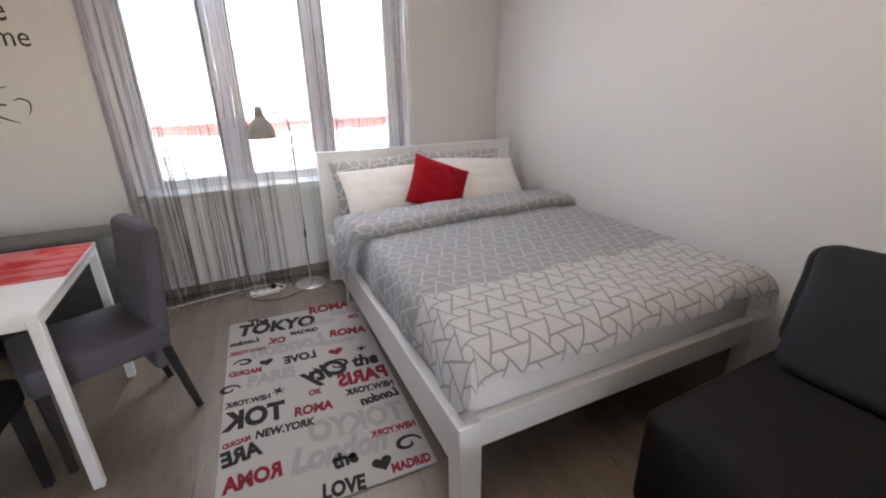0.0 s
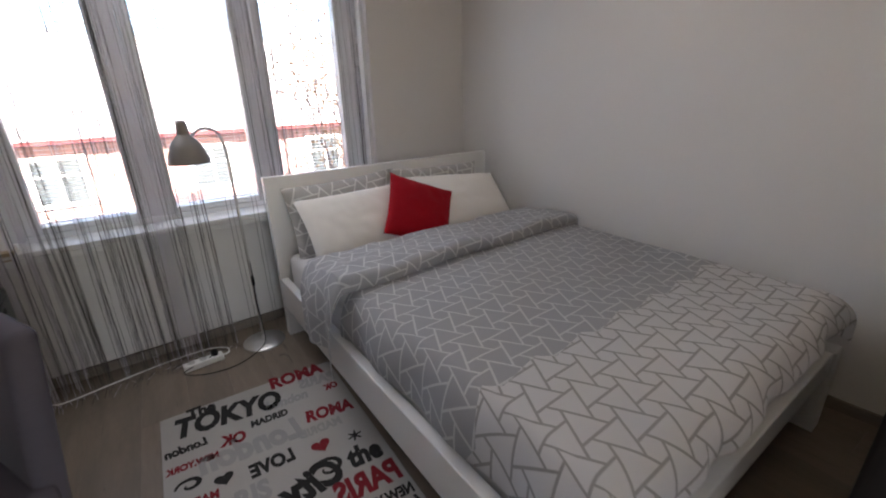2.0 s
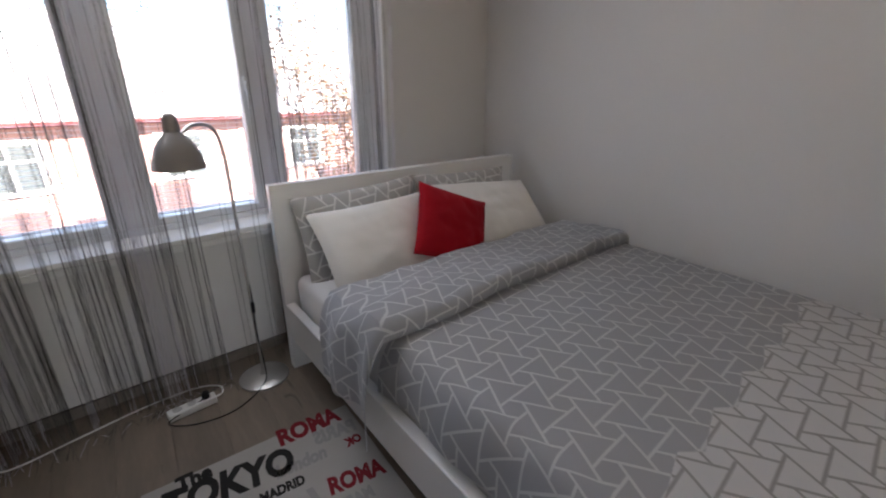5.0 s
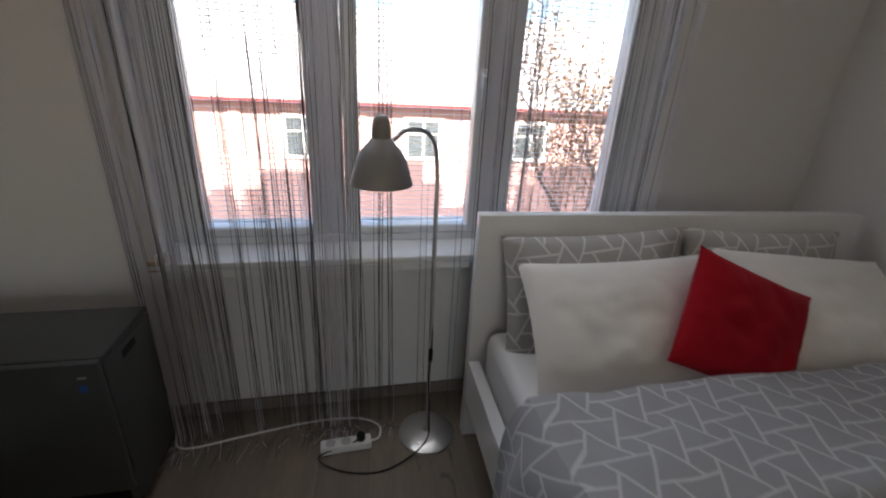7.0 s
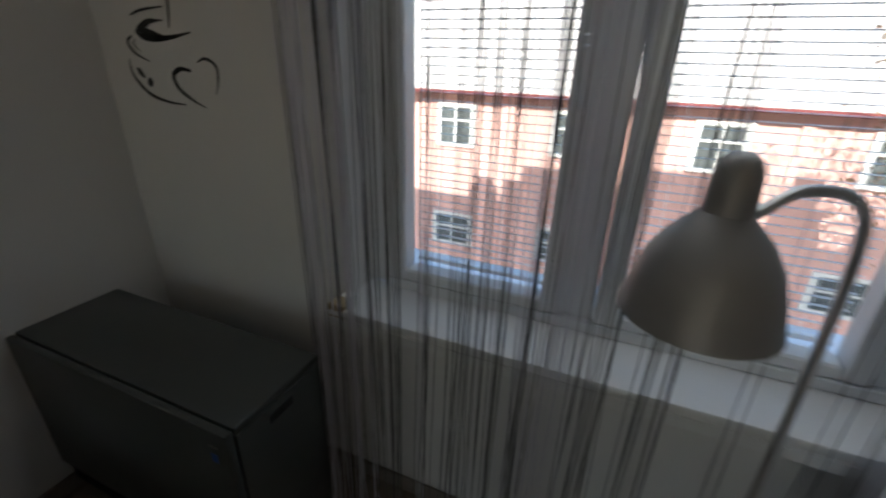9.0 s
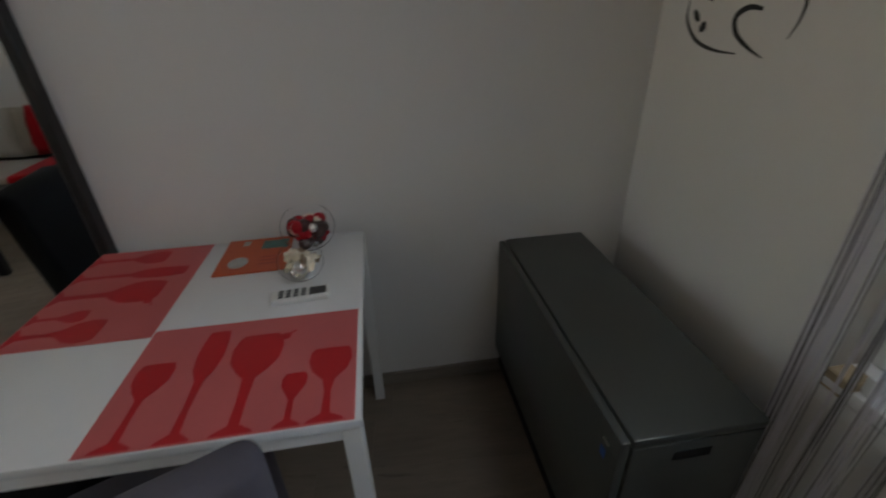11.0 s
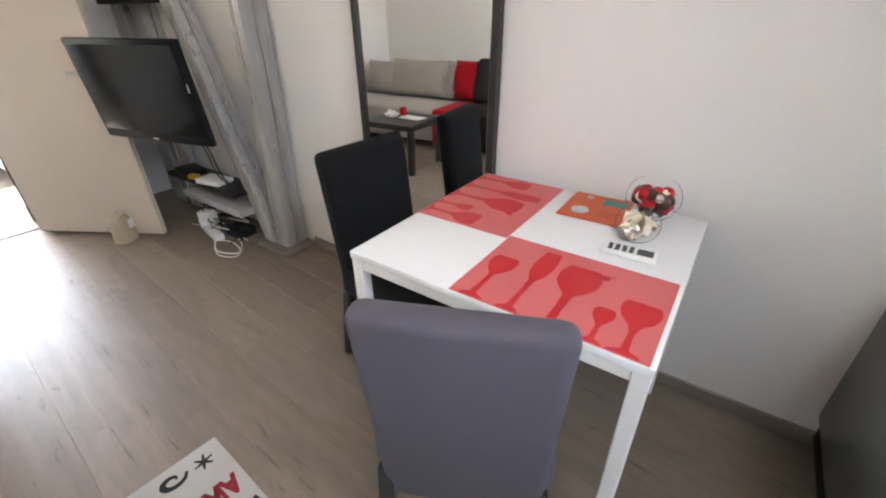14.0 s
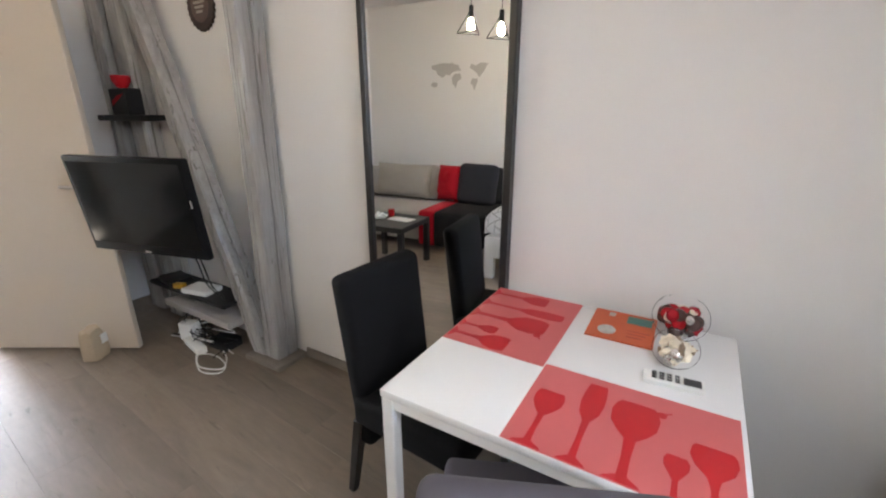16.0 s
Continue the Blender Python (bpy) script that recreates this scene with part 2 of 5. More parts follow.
def box(x0, x1, y0, y1, z0, z1, bevel=0.0, seg=1):
    bm = bmesh.new()
    add_box(bm, x0, x1, y0, y1, z0, z1, bevel, seg)
    return bm


def lathe(profile, n=24, bm=None, centre=(0, 0), m=None):
    """Turns (radius, height) pairs round the z axis."""
    bm = bm or bmesh.new()
    rings = []
    for r, z in profile:
        if r < 1e-5:
            rings.append([bm.verts.new((centre[0], centre[1], z))])
        else:
            rings.append([bm.verts.new((centre[0] + r * math.cos(2 * math.pi * i / n), centre[1] + r * math.sin(2 * math.pi * i / n), z)) for i in range(n)])
    for a, b in zip(rings, rings[1:]):
        for i in range(n):
            q = [a[i % len(a)], a[(i + 1) % len(a)], b[(i + 1) % len(b)], b[i % len(b)]]
            q = list(dict.fromkeys(q))
            if len(q) > 2:
                bm.faces.new(q)
    if m is not None:
        for ring in rings:
            for v in ring:
                v.co = m @ v.co
    return bm


def tube(points, r, n=8, bm=None, taper=1.0):
    """A round rod along points."""
    bm = bm or bmesh.new()
    pts = [Vector(p) for p in points]
    rings = []
    up = Vector((0, 0, 1))
    for i, p in enumerate(pts):
        d = (pts[min(i + 1, len(pts) - 1)] - pts[max(i - 1, 0)]).normalized()
        if abs(d.dot(up)) > 0.95:
            up = Vector((1, 0, 0)) if abs(d.x) < 0.9 else Vector((0, 1, 0))
        a = d.cross(up).normalized()
        b = d.cross(a).normalized()
        k = r * (1 + (taper - 1) * i / max(1, len(pts) - 1))
        rings.append([bm.verts.new(p + k * (math.cos(2 * math.pi * j / n) * a + math.sin(2 * math.pi * j / n) * b)) for j in range(n)])
    for ra, rb in zip(rings, rings[1:]):
        best = min(range(n), key=lambda s: (ra[0].co - rb[s].co).length)
        for j in range(n):
            bm.faces.new((ra[j], ra[(j + 1) % n], rb[(j + 1 + best) % n], rb[(j + best) % n]))
    bm.faces.new(rings[0])
    bm.faces.new(rings[-1])
    return bm


def curve_points(ctrl, n=8):
    """A smooth line through control points."""
    p = [Vector(c) for c in ctrl]
    p = [2 * p[0] - p[1]] + p + [2 * p[-1] - p[-2]]
    out = []
    for i in range(1, len(p) - 2):
        for s in range(n):
            t = s / n
            out.append(0.5 * (2 * p[i] + (p[i + 1] - p[i - 1]) * t + (2 * p[i - 1] - 5 * p[i] + 4 * p[i + 1] - p[i + 2]) * t * t + (3 * p[i] - p[i - 1] - 3 * p[i + 1] + p[i + 2]) * t ** 3))
    out.append(p[-2])
    return out


def prism(outline, z0, z1, bm=None, m=None, bevel=0.0):
    """Raises a flat outline from z0 to z1."""
    bm = bm or bmesh.new()
    lo = [bm.verts.new((x, y, z0)) for x, y in outline]
    hi = [bm.verts.new((x, y, z1)) for x, y in outline]
    n = len(lo)
    faces = [bm.faces.new(hi), bm.faces.new(lo[::-1])]
    for i in range(n):
        faces.append(bm.faces.new((lo[i], lo[(i + 1) % n], hi[(i + 1) % n], hi[i])))
    if bevel:
        bmesh.ops.bevel(bm, geom=list({e for f in faces for e in f.edges}), offset=bevel, segments=2, affect="EDGES", clamp_overlap=True)
    if m is not None:
        for v in bm.verts:
            v.co = m @ v.co
    return bm


def soft_pillow(w, h, d, n=18, seed=0, wrinkle=0.006, pinch=0.035):
    """A stuffed cushion lying flat, its corners drawn out."""
    bm = bmesh.new()
    sides = []
    for sgn in (1, -1):
        grid = []
        for j in range(n + 1):
            row = []
            for i in range(n + 1):
                u, v = 2 * i / n - 1, 2 * j / n - 1
                k = max(0.0, (1 - abs(u) ** 2.3) * (1 - abs(v) ** 2.3)) ** 0.5
                pin = 1 - pinch * (1 - u * u) * abs(v) ** 4
                pin2 = 1 - pinch * (1 - v * v) * abs(u) ** 4
                p = Vector((u * w / 2 * pin2, v * h / 2 * pin, sgn * k * d / 2))
                p.z += wrinkle * k * (noise.noise(Vector((u * 3 + seed, v * 3, sgn * 2.0 + seed))) * 2 + noise.noise(Vector((u * 6 + v * 3, v * 5 - u * 2, seed + sgn))))
                row.append(bm.verts.new(p))
            grid.append(row)
        for j in range(n):
            for i in range(n):
                bm.faces.new((grid[j][i], grid[j][i + 1], grid[j + 1][i + 1], grid[j + 1][i]))
    bmesh.ops.remove_doubles(bm, verts=bm.verts, dist=0.0005)
    return bm


# ---- the room ----
XL, XR, YN, YS, YSE, CEIL_Z = -0.66, 3.03, 3.60, -1.22, -1.22, 2.75
WT = 0.38
WX0, WX1, WZ0, WZ1 = 0.235, 2.165, 0.765, 2.42


def structure(name, bm, material, label, category):
    return tagged(finish(name, bm, material), label, category, kind="structure")


bm = bmesh.new()
add_box(bm, XL - 0.3, WX0, YN, YN + WT, -0.1, CEIL_Z)
add_box(bm, WX1, XR + 0.3, YN, YN + WT, -0.1, CEIL_Z)
add_box(bm, WX0, WX1, YN, YN + WT, -0.1, WZ0 - 0.03)
add_box(bm, WX0, WX1, YN, YN + WT, WZ1, CEIL_Z)
structure("wall_north", bm, WALL, "white painted wall with a wide window", "wall")
structure("wall_east", box(XR, XR + 0.3, YSE - 0.3, YN, -0.1, CEIL_Z), WALL, "plain white painted wall beside the bed", "wall")
structure("wall_west", box(XL - 0.3, XL, YS - 0.2, YN, -0.1, CEIL_Z), WALL, "white painted wall with timber posts", "wall")
DX0, DX1 = 0.27, 1.15
bm = bmesh.new()
add_box(bm, XL, DX0, YS - 0.18, YS, -0.1, CEIL_Z)
add_box(bm, DX1, XR, YS - 0.18, YS, -0.1, CEIL_Z)
add_box(bm, DX0, DX1, YS - 0.18, YS, 2.05, CEIL_Z)
structure("wall_south", bm, WALL, "white painted wall with an open doorway", "wall")
structure("ceiling", box(XL - 0.3, XR + 0.3, YSE - 0.3, YN + WT, CEIL_Z, CEIL_Z + 0.2), CEIL, "plain white painted ceiling", "ceiling")
floor = structure("floor", box(XL - 0.3, XR + 0.3, YSE - 0.2, YN, -0.12, -0.008), JOINT, "grey oak laminate plank floor", "floor")
bm = bmesh.new()
add_box(bm, XL, XL + 0.014, 0.6, YN - 0.014, 0, 0.06, 0.003)
add_box(bm, XL, XR, YN - 0.014, YN, 0, 0.06, 0.003)
add_box(bm, XR - 0.014, XR, YSE, YN - 0.014, 0, 0.06, 0.003)
structure("baseboard", bm, BASEB, "grey wood skirting along the walls", "baseboard")

# ---- window ----
GY = 3.725
window = thing("window_1", "wide three-sash white plastic window", "window", kind="structure")
bm = bmesh.new()
FY0, FY1 = 3.685, 3.755
for x0, x1 in ((WX0, WX0 + 0.06), (0.815, 0.885), (1.445, 1.515), (WX1 - 0.06, WX1)):
    add_box(bm, x0, x1, FY0, FY1, WZ0, WZ1, 0.006)
for z0, z1 in ((WZ0, WZ0 + 0.03), (WZ1 - 0.06, WZ1)):
    add_box(bm, WX0 + 0.06, WX1 - 0.06, FY0 - (0.022 if z0 == WZ0 else -0.003), FY1 - 0.003, z0, z1 - 0.001, 0.003)
part("window_frame", bm, PVC, window)
SASH = ((0.297, 0.813, 0.36, 0.755), (0.887, 1.443, 0.945, 1.395), (1.517, 2.103, 1.57, 2.02))
for sx0, sx1, gx0, gx1 in SASH:
    bm = bmesh.new()
    add_box(bm, sx0, gx0, FY0 - 0.02, FY1 - 0.02, WZ0 + 0.03, WZ1 - 0.062, 0.006)
    add_box(bm, gx1, sx1, FY0 - 0.02, FY1 - 0.02, WZ0 + 0.03, WZ1 - 0.062, 0.006)
    add_box(bm, gx0, gx1, FY0 - 0.018, FY1 - 0.022, WZ0 + 0.03, 0.83, 0.006)
    add_box(bm, gx0, gx1, FY0 - 0.018, FY1 - 0.022, WZ1 - 0.13, WZ1 - 0.062, 0.006)
    sash = part("sash", bm, PVC, window)
    pane = part("pane", box(gx0 - 0.005, gx1 + 0.005, GY - 0.003, GY + 0.003, 0.825, WZ1 - 0.125), CLEAR, sash, smooth=False)
    pane.visible_shadow = False
for hx in (0.778, 1.42):
    bm = box(hx - 0.012, hx + 0.012, FY0 - 0.035, FY0 - 0.02, 1.38, 1.45, 0.004)
    add_box(bm, hx - 0.009, hx + 0.009, FY0 - 0.055, FY0 - 0.035, 1.30, 1.43, 0.005)
    part("window_handle", bm, PVC, window)
bm = box(WX0 - 0.03, WX1 + 0.03, 3.485, 3.684, 0.737, WZ0 - 0.001, 0.006, 2)
add_box(bm, WX0 - 0.028, WX1 + 0.028, 3.486, 3.50, 0.705, 0.7365, 0.003)
part("window_sill", bm, WHITE_LACQ, window)
bm = bmesh.new()
for x0, x1 in ((WX0 - 0.05, WX0 + 0.001), (WX1 - 0.001, WX1 + 0.05)):
    add_box(bm, x0, x1, YN - 0.016, YN - 0.0005, WZ0, WZ1 + 0.05, 0.004)
part("window_casing", bm, WHITE_LACQ, window)
part("outer_sill", box(WX0, WX1, FY1, YN + WT + 0.004, WZ0 - 0.03, WZ0 - 0.014, 0.003), PVC, window)

# blinds outside the panes
SLAT = surface("white_aluminium_slat", (0.84, 0.84, 0.83), 0.4, var=0.03, bump=0.0)
for sx0, sx1, gx0, gx1 in SASH:
    blind = thing("venetian_blind", "white open slat blind behind the window pane", "blind", group="blinds of the window")
    n = 68
    w = gx1 - gx0 + 0.03
    bmx = bmesh.new()
    vs = [bmx.verts.new((x, y, z)) for x in (-w / 2, w / 2) for y, z in ((-0.0078, -0.0008), (0, 0.0012), (0.0078, -0.0008), (0, 0.0006))]
    for a, b in ((0, 1), (1, 2), (2, 3), (3, 0)):
        bmx.faces.new((vs[a], vs[b], vs[b + 4], vs[a + 4]))
    bmx.faces.new(vs[:4])
    bmx.faces.new(vs[4:])
    first = finish("slat", bmx, SLAT)
    first.parent = blind
    for k in range(n):
        o = first if k == 0 else new("slat", first.data)
        o.parent = blind
        o.matrix_basis = pose((gx0 + gx1) / 2, 3.79, 0.843 + k * 0.0215, -7, 0, 0)
    part("bottom_rail", box(gx0 - 0.015, gx1 + 0.015, 3.778, 3.802, 0.815, 0.828, 0.003), SLAT, blind)
    bm = bmesh.new()
    for fx in (0.12, 0.88):
        tube([((gx0 + (gx1 - gx0) * fx), 3.79, 0.82), ((gx0 + (gx1 - gx0) * fx), 3.79, 2.33)], 0.0011, 4, bm)
    part("ladder_cord", bm, SLAT, blind)
    part("head_rail", box(gx0 - 0.015, gx1 + 0.015, 3.775, 3.805, 2.31, 2.345, 0.003), SLAT, blind)

# string curtain, gathered in places, hanging from a rod above the window
curtain = thing("string_curtain", "grey string curtain over the window, its paler strings coloured as backlit", "curtain")
rng = random.Random(7)
groups = [(0.20, 0.026, 36, 1), (0.285, 0.03, 24, 1), (0.345, 0.03, 20, 1), (0.45, 0.09, 22, 0), (0.63, 0.12, 44, 0), (0.785, 0.04, 30, 1), (0.86, 0.045, 28, 1), (0.93, 0.02, 12, 0), (1.03, 0.028, 16, 0), (1.21, 0.10, 4, 0), (1.40, 0.05, 30, 1), (1.49, 0.05, 22, 1), (1.76, 0.22, 44, 0), (2.05, 0.045, 28, 1), (2.13, 0.025, 10, 1)]
strings = []
for gx, sp, cnt, sidey in groups:
    left = cnt
    while left > 0:
        n = min(left, rng.choice((1, 2, 4, 6) if sp < 0.1 else (1, 1, 1, 2)))
        left -= n
        ctop = gx + rng.uniform(-sp, sp)
        cbot = ctop + rng.gauss(0, 0.014) + (ctop - gx) * 0.12
        cy = 3.462 + rng.uniform(-0.012, 0.01)
        sway = rng.uniform(-0.006, 0.006)
        # beside mullions and window edges most strings take the colour painted as backlit
        backlit = rng.random() < (0.78 if sidey else 0.12)
        for k in range(n):
            top, bot = ctop + rng.gauss(0, 0.008), cbot + rng.gauss(0, 0.006)
            y = cy + rng.gauss(0, 0.004)
            mid = (top + bot) / 2 + sway + rng.gauss(0, 0.003)
            low = rng.choice((0.004, 0.004, 0.004, 0.03, 0.08))
            pts = [(top, y + 0.02, 2.5), (top * 0.7 + mid * 0.3, y, 1.7), (mid, y + rng.uniform(-0.004, 0.004), 0.95), (bot * 0.8 + mid * 0.2, y - 0.005, 0.35), (bot, y - rng.uniform(0, 0.03), low)]
            if low < 0.01 and gx < 1.1:
                e = bot + rng.uniform(-0.07, 0.07)
                pts += [((bot + e) / 2, y - rng.uniform(0.03, 0.07), 0.005), (e, y - rng.uniform(0.05, 0.17), 0.005)]
            strings.append((pts, backlit))
for pts, backlit in strings[:300]:
    part("string", tube(curve_points(pts, 3), 0.001, 3), STRING_BACKLIT if backlit else STRING, curtain)
for pale_copy, yarn in ((False, STRING), (True, STRING_BACKLIT)):
    bm = bmesh.new()
    for pts, backlit in strings[300:]:
        if backlit == pale_copy:
            tube(curve_points(pts, 3), 0.001, 3, bm)
    part("string_remainder", bm, yarn, curtain)["kind"] = "stuff"
part("curtain_rod", tube([(0.05, 3.49, 2.5), (2.30, 3.49, 2.5)], 0.012, 10), STEEL, curtain)
bm = bmesh.new()
for bx in (0.10, 2.25):
    tube([(bx, 3.49, 2.5), (bx, 3.6, 2.5)], 0.008, 8, bm)
part("rod_bracket", bm, STEEL, curtain)

# ---- outside ----
FACADE = surface("rose_render", (0.70, 0.41, 0.345), 0.85, var=0.12, big=0.5, fine=12, bump=0.1)
STONE_TRIM = surface("white_stucco_trim", (0.72, 0.70, 0.66), 0.8, var=0.05)
ROOF = surface("pale_roof", (0.52, 0.47, 0.43), 0.8, var=0.15, big=0.8, fine=8, bump=0.2)
PANE_DARK = surface("far_window_glass", (0.10, 0.11, 0.11), 0.1, var=0.1, bump=0.0)
STREET = surface("asphalt", (0.06, 0.06, 0.062), 0.9, var=0.12, big=0.4, fine=30)
EAVE = surface("dark_red_gutter", (0.20, 0.045, 0.04), 0.6)
PAVE = surface("pale_paving", (0.42, 0.41, 0.39), 0.85, var=0.1, big=0.6, fine=10)
GZ, FY, WXF = -5.1, 15.0, -0.42
tagged(finish("ground", box(-400, 400, YN + WT, 800, GZ - 1, GZ), STREET), "grey asphalt street below the window", "ground", kind="structure")
house = thing("house", "long low red-rendered house with white-framed windows across the street", "house")
tagged(finish("pavement", box(-30, 30, FY - 6.5, FY + 0.01, GZ - 0.1, GZ + 0.14, 0.02), PAVE), "pale paved footway before the red house", "pavement", kind="structure")
part("wall", box(-14, 12, FY, FY + 7, GZ, 0.55), FACADE, house)
part("eave", box(-14.2, 12.2, FY - 0.35, FY + 0.1, 0.55, 0.68, 0.02), EAVE, house)
bm = bmesh.new()
q = [bm.verts.new(p) for p in ((-14.2, FY - 0.35, 0.67), (12.2, FY - 0.35, 0.67), (12.2, FY + 4.5, 3.6), (-14.2, FY + 4.5, 3.6), (-14.2, FY + 8, 0.67), (12.2, FY + 8, 0.67))]
bm.faces.new(q[:4])
bm.faces.new((q[3], q[2], q[5], q[4]))
bm.faces.new((q[0], q[3], q[4]))
bm.faces.new((q[1], q[5], q[2]))
part("roof", bm, ROOF, house, smooth=False)
for wx in [WXF + 3.45 * k for k in range(-3, 4)]:
    for z0, z1, ww in ((-0.85, 0.18, 0.92), (-4.1, -3.2, 1.1)):
        wnd = part("window", box(wx - ww / 2 - 0.16, wx + ww / 2 + 0.16, FY - 0.07, FY + 0.02, z0 - 0.13, z1 + 0.10, 0.01), STONE_TRIM, house)
        part("pane", box(wx - ww / 2, wx + ww / 2, FY - 0.085, FY - 0.071, z0, z1), PANE_DARK, wnd)
        bm = bmesh.new()
        add_box(bm, wx - 0.035, wx + 0.035, FY - 0.10, FY - 0.086, z0, z1)
        add_box(bm, wx - ww / 2, wx + ww / 2, FY - 0.099, FY - 0.087, z1 - 0.4, z1 - 0.34)
        part("glazing_bar", bm, STONE_TRIM, wnd)
    part("pilaster", box(wx + 1.5, wx + 1.75, FY - 0.05, FY, GZ + 0.14, 0.55, 0.01), FACADE, house)


def tree(x, y, z, h, seed):
    t = thing("tree", "bare reddish-brown street tree with sparse leaves", "tree", pose(x, y, z))
    r = random.Random(seed)
    bt = bmesh.new()
    bc = bmesh.new()

    def limb(p, d, ln, rad, lvl):
        pts = [p]
        for i in range(4):
            d = (d + Vector((r.uniform(-.25, .25), r.uniform(-.25, .25), r.uniform(-.05, .2)))).normalized()
            pts.append(pts[-1] + d * ln / 4)
        tube(pts, rad, 5, bt, 0.5)
        if lvl == 0:
            for _ in range(20):
                c = pts[r.randrange(2, 5)] + Vector((r.gauss(0, .3), r.gauss(0, .3), r.gauss(0, .3)))
                a, b = [Vector((r.uniform(-1, 1), r.uniform(-1, 1), r.uniform(-1, 1))).normalized() * 0.042 for _ in range(2)]
                bc.faces.new([bc.verts.new(c + o) for o in (-a, b, a, -b)])
            return
        for k in range(4 if lvl > 1 else 3):
            dd = (d + Vector((r.uniform(-1, 1), r.uniform(-1, 1), r.uniform(0, .7)))).normalized()
            limb(pts[r.randrange(2, 5)], dd, ln * 0.68, rad * 0.5, lvl - 1)

    limb(Vector((0, 0, 0)), Vector((0, 0, 1)), h * 0.42, 0.10, 4)
    part("trunk", bt, BARK, t)
    part("crown", bc, LEAF, t, smooth=False)


BARK = surface("bark", (0.17, 0.12, 0.10), 0.9, var=0.15)
LEAF = surface("dry_leaf", (0.42, 0.24, 0.12), 0.7, var=0.3, fine=3)
tree(6.9, 10.8, GZ, 8.6, 3)
tree(10.5, 11.5, GZ, 8.0, 5)

# unseen storeys and roof above, gables and chimneys added to shadow the house opposite
bm = bmesh.new()
add_box(bm, -16, 18, -4.17, YN + WT, CEIL_Z + 0.25, 7.9)
for gx, gw, gh in ((-9.0, 1.6, 1.1), (-5.2, 0.5, 1.5), (-1.3, 0.45, 0.7), (0.7, 1.4, 1.2), (3.6, 1.7, 1.5), (6.6, 0.5, 1.7), (9.5, 1.7, 1.4)):
    add_box(bm, gx - gw, gx + gw, YN - 2.0, YN + WT - 0.02, 7.9, 7.9 + gh * 0.55)
    add_box(bm, gx - gw * 0.6, gx + gw * 0.6, YN - 1.8, YN + WT - 0.05, 7.9 + gh * 0.55, 7.9 + gh)
tagged(finish("unseen_upper_storeys", bm, STONE_TRIM), "unseen upper storeys above the room, shading the house opposite", "building", kind="structure")

# ---- bed ----
BED = pose(1.262, 1.12, 0, 0, 0, -2.1)
BW, BL = 1.60, 2.24


def triangle_print(name, grey, lines, white, wlines, split):
    """Printed cotton: a net of tilted triangles, grey towards the head and white towards the foot."""
    m, nt, b = nodes_of(name)
    uv = nt.nodes.new("ShaderNodeUVMap")
    uv.uv_map = "cloth"
    sp = nt.nodes.new("ShaderNodeSeparateXYZ")
    nt.links.new(uv.outputs[0], sp.inputs[0])
    u, v = math_node(nt, "SUBTRACT", sp.outputs[0], 0.398), math_node(nt, "SUBTRACT", sp.outputs[1], 0.392)
    L = 0.132
    h = L * 0.8660254
    ds = []
    for k in range(3):
        an = radians(60 * k + 32)
        cx, sx = math.cos(an), math.sin(an)
        a = math_node(nt, "DIVIDE", math_node(nt, "ADD", math_node(nt, "MULTIPLY", u, -sx), math_node(nt, "MULTIPLY", v, cx)), h)
        bb = math_node(nt, "DIVIDE", math_node(nt, "ADD", math_node(nt, "MULTIPLY", u, cx), math_node(nt, "MULTIPLY", v, sx)), L)
        ra = math_node(nt, "ROUND", a)
        f = math_node(nt, "FRACT", math_node(nt, "MULTIPLY_ADD", ra, 0.5, math_node(nt, "ADD", bb, 64.0)))
        off = math_node(nt, "MULTIPLY", math_node(nt, "SUBTRACT", f, 0.5), -0.614)
        ds.append(math_node(nt, "ABSOLUTE", math_node(nt, "SUBTRACT", math_node(nt, "SUBTRACT", a, ra), off)))
    d = math_node(nt, "MINIMUM", ds[0], math_node(nt, "MINIMUM", ds[1], ds[2]))
    line = math_node(nt, "SUBTRACT", 1.0, math_node(nt, "SMOOTH_MIN", 1.0, math_node(nt, "DIVIDE", math_node(nt, "MAXIMUM", math_node(nt, "SUBTRACT", d, 0.026), 0.0), 0.022), 0.05))
    # the white end begins along a saw-toothed line that follows the net
    saw = math_node(nt, "FRACT", math_node(nt, "DIVIDE", math_node(nt, "ADD", u, 4.0 * 0.2286 + 0.125), 0.2286))
    zig = math_node(nt, "MINIMUM", math_node(nt, "MULTIPLY", saw, 0.052), math_node(nt, "MULTIPLY", math_node(nt, "SUBTRACT", 1.0, saw), 0.174))
    zig = math_node(nt, "MULTIPLY_ADD", u, 0.040, zig)
    foot = math_node(nt, "LESS_THAN", math_node(nt, "SUBTRACT", v, zig), split)
    nz = node(nt, "ShaderNodeTexNoise", Scale=420.0, Detail=2.0)
    nt.links.new(uv.outputs[0], nz.inputs["Vector"])
    g = mix_rgb(nt, line, grey, lines)
    w = mix_rgb(nt, line, white, wlines)
    c = mix_rgb(nt, foot, g, w)
    c = mix_rgb(nt, math_node(nt, "MULTIPLY", nz.outputs[0], 0.14), c, (0.62, 0.62, 0.62))
    nt.links.new(c, b.inputs["Base Color"])
    b.inputs["Roughness"].default_value = 0.9
    b.inputs["Sheen Weight"].default_value = 0.15
    bp = node(nt, "ShaderNodeBump", Strength=0.2, Distance=0.001)
    nt.links.new(nz.outputs[0], bp.inputs["Height"])
    nt.links.new(bp.outputs[0], b.inputs["Normal"])
    return m


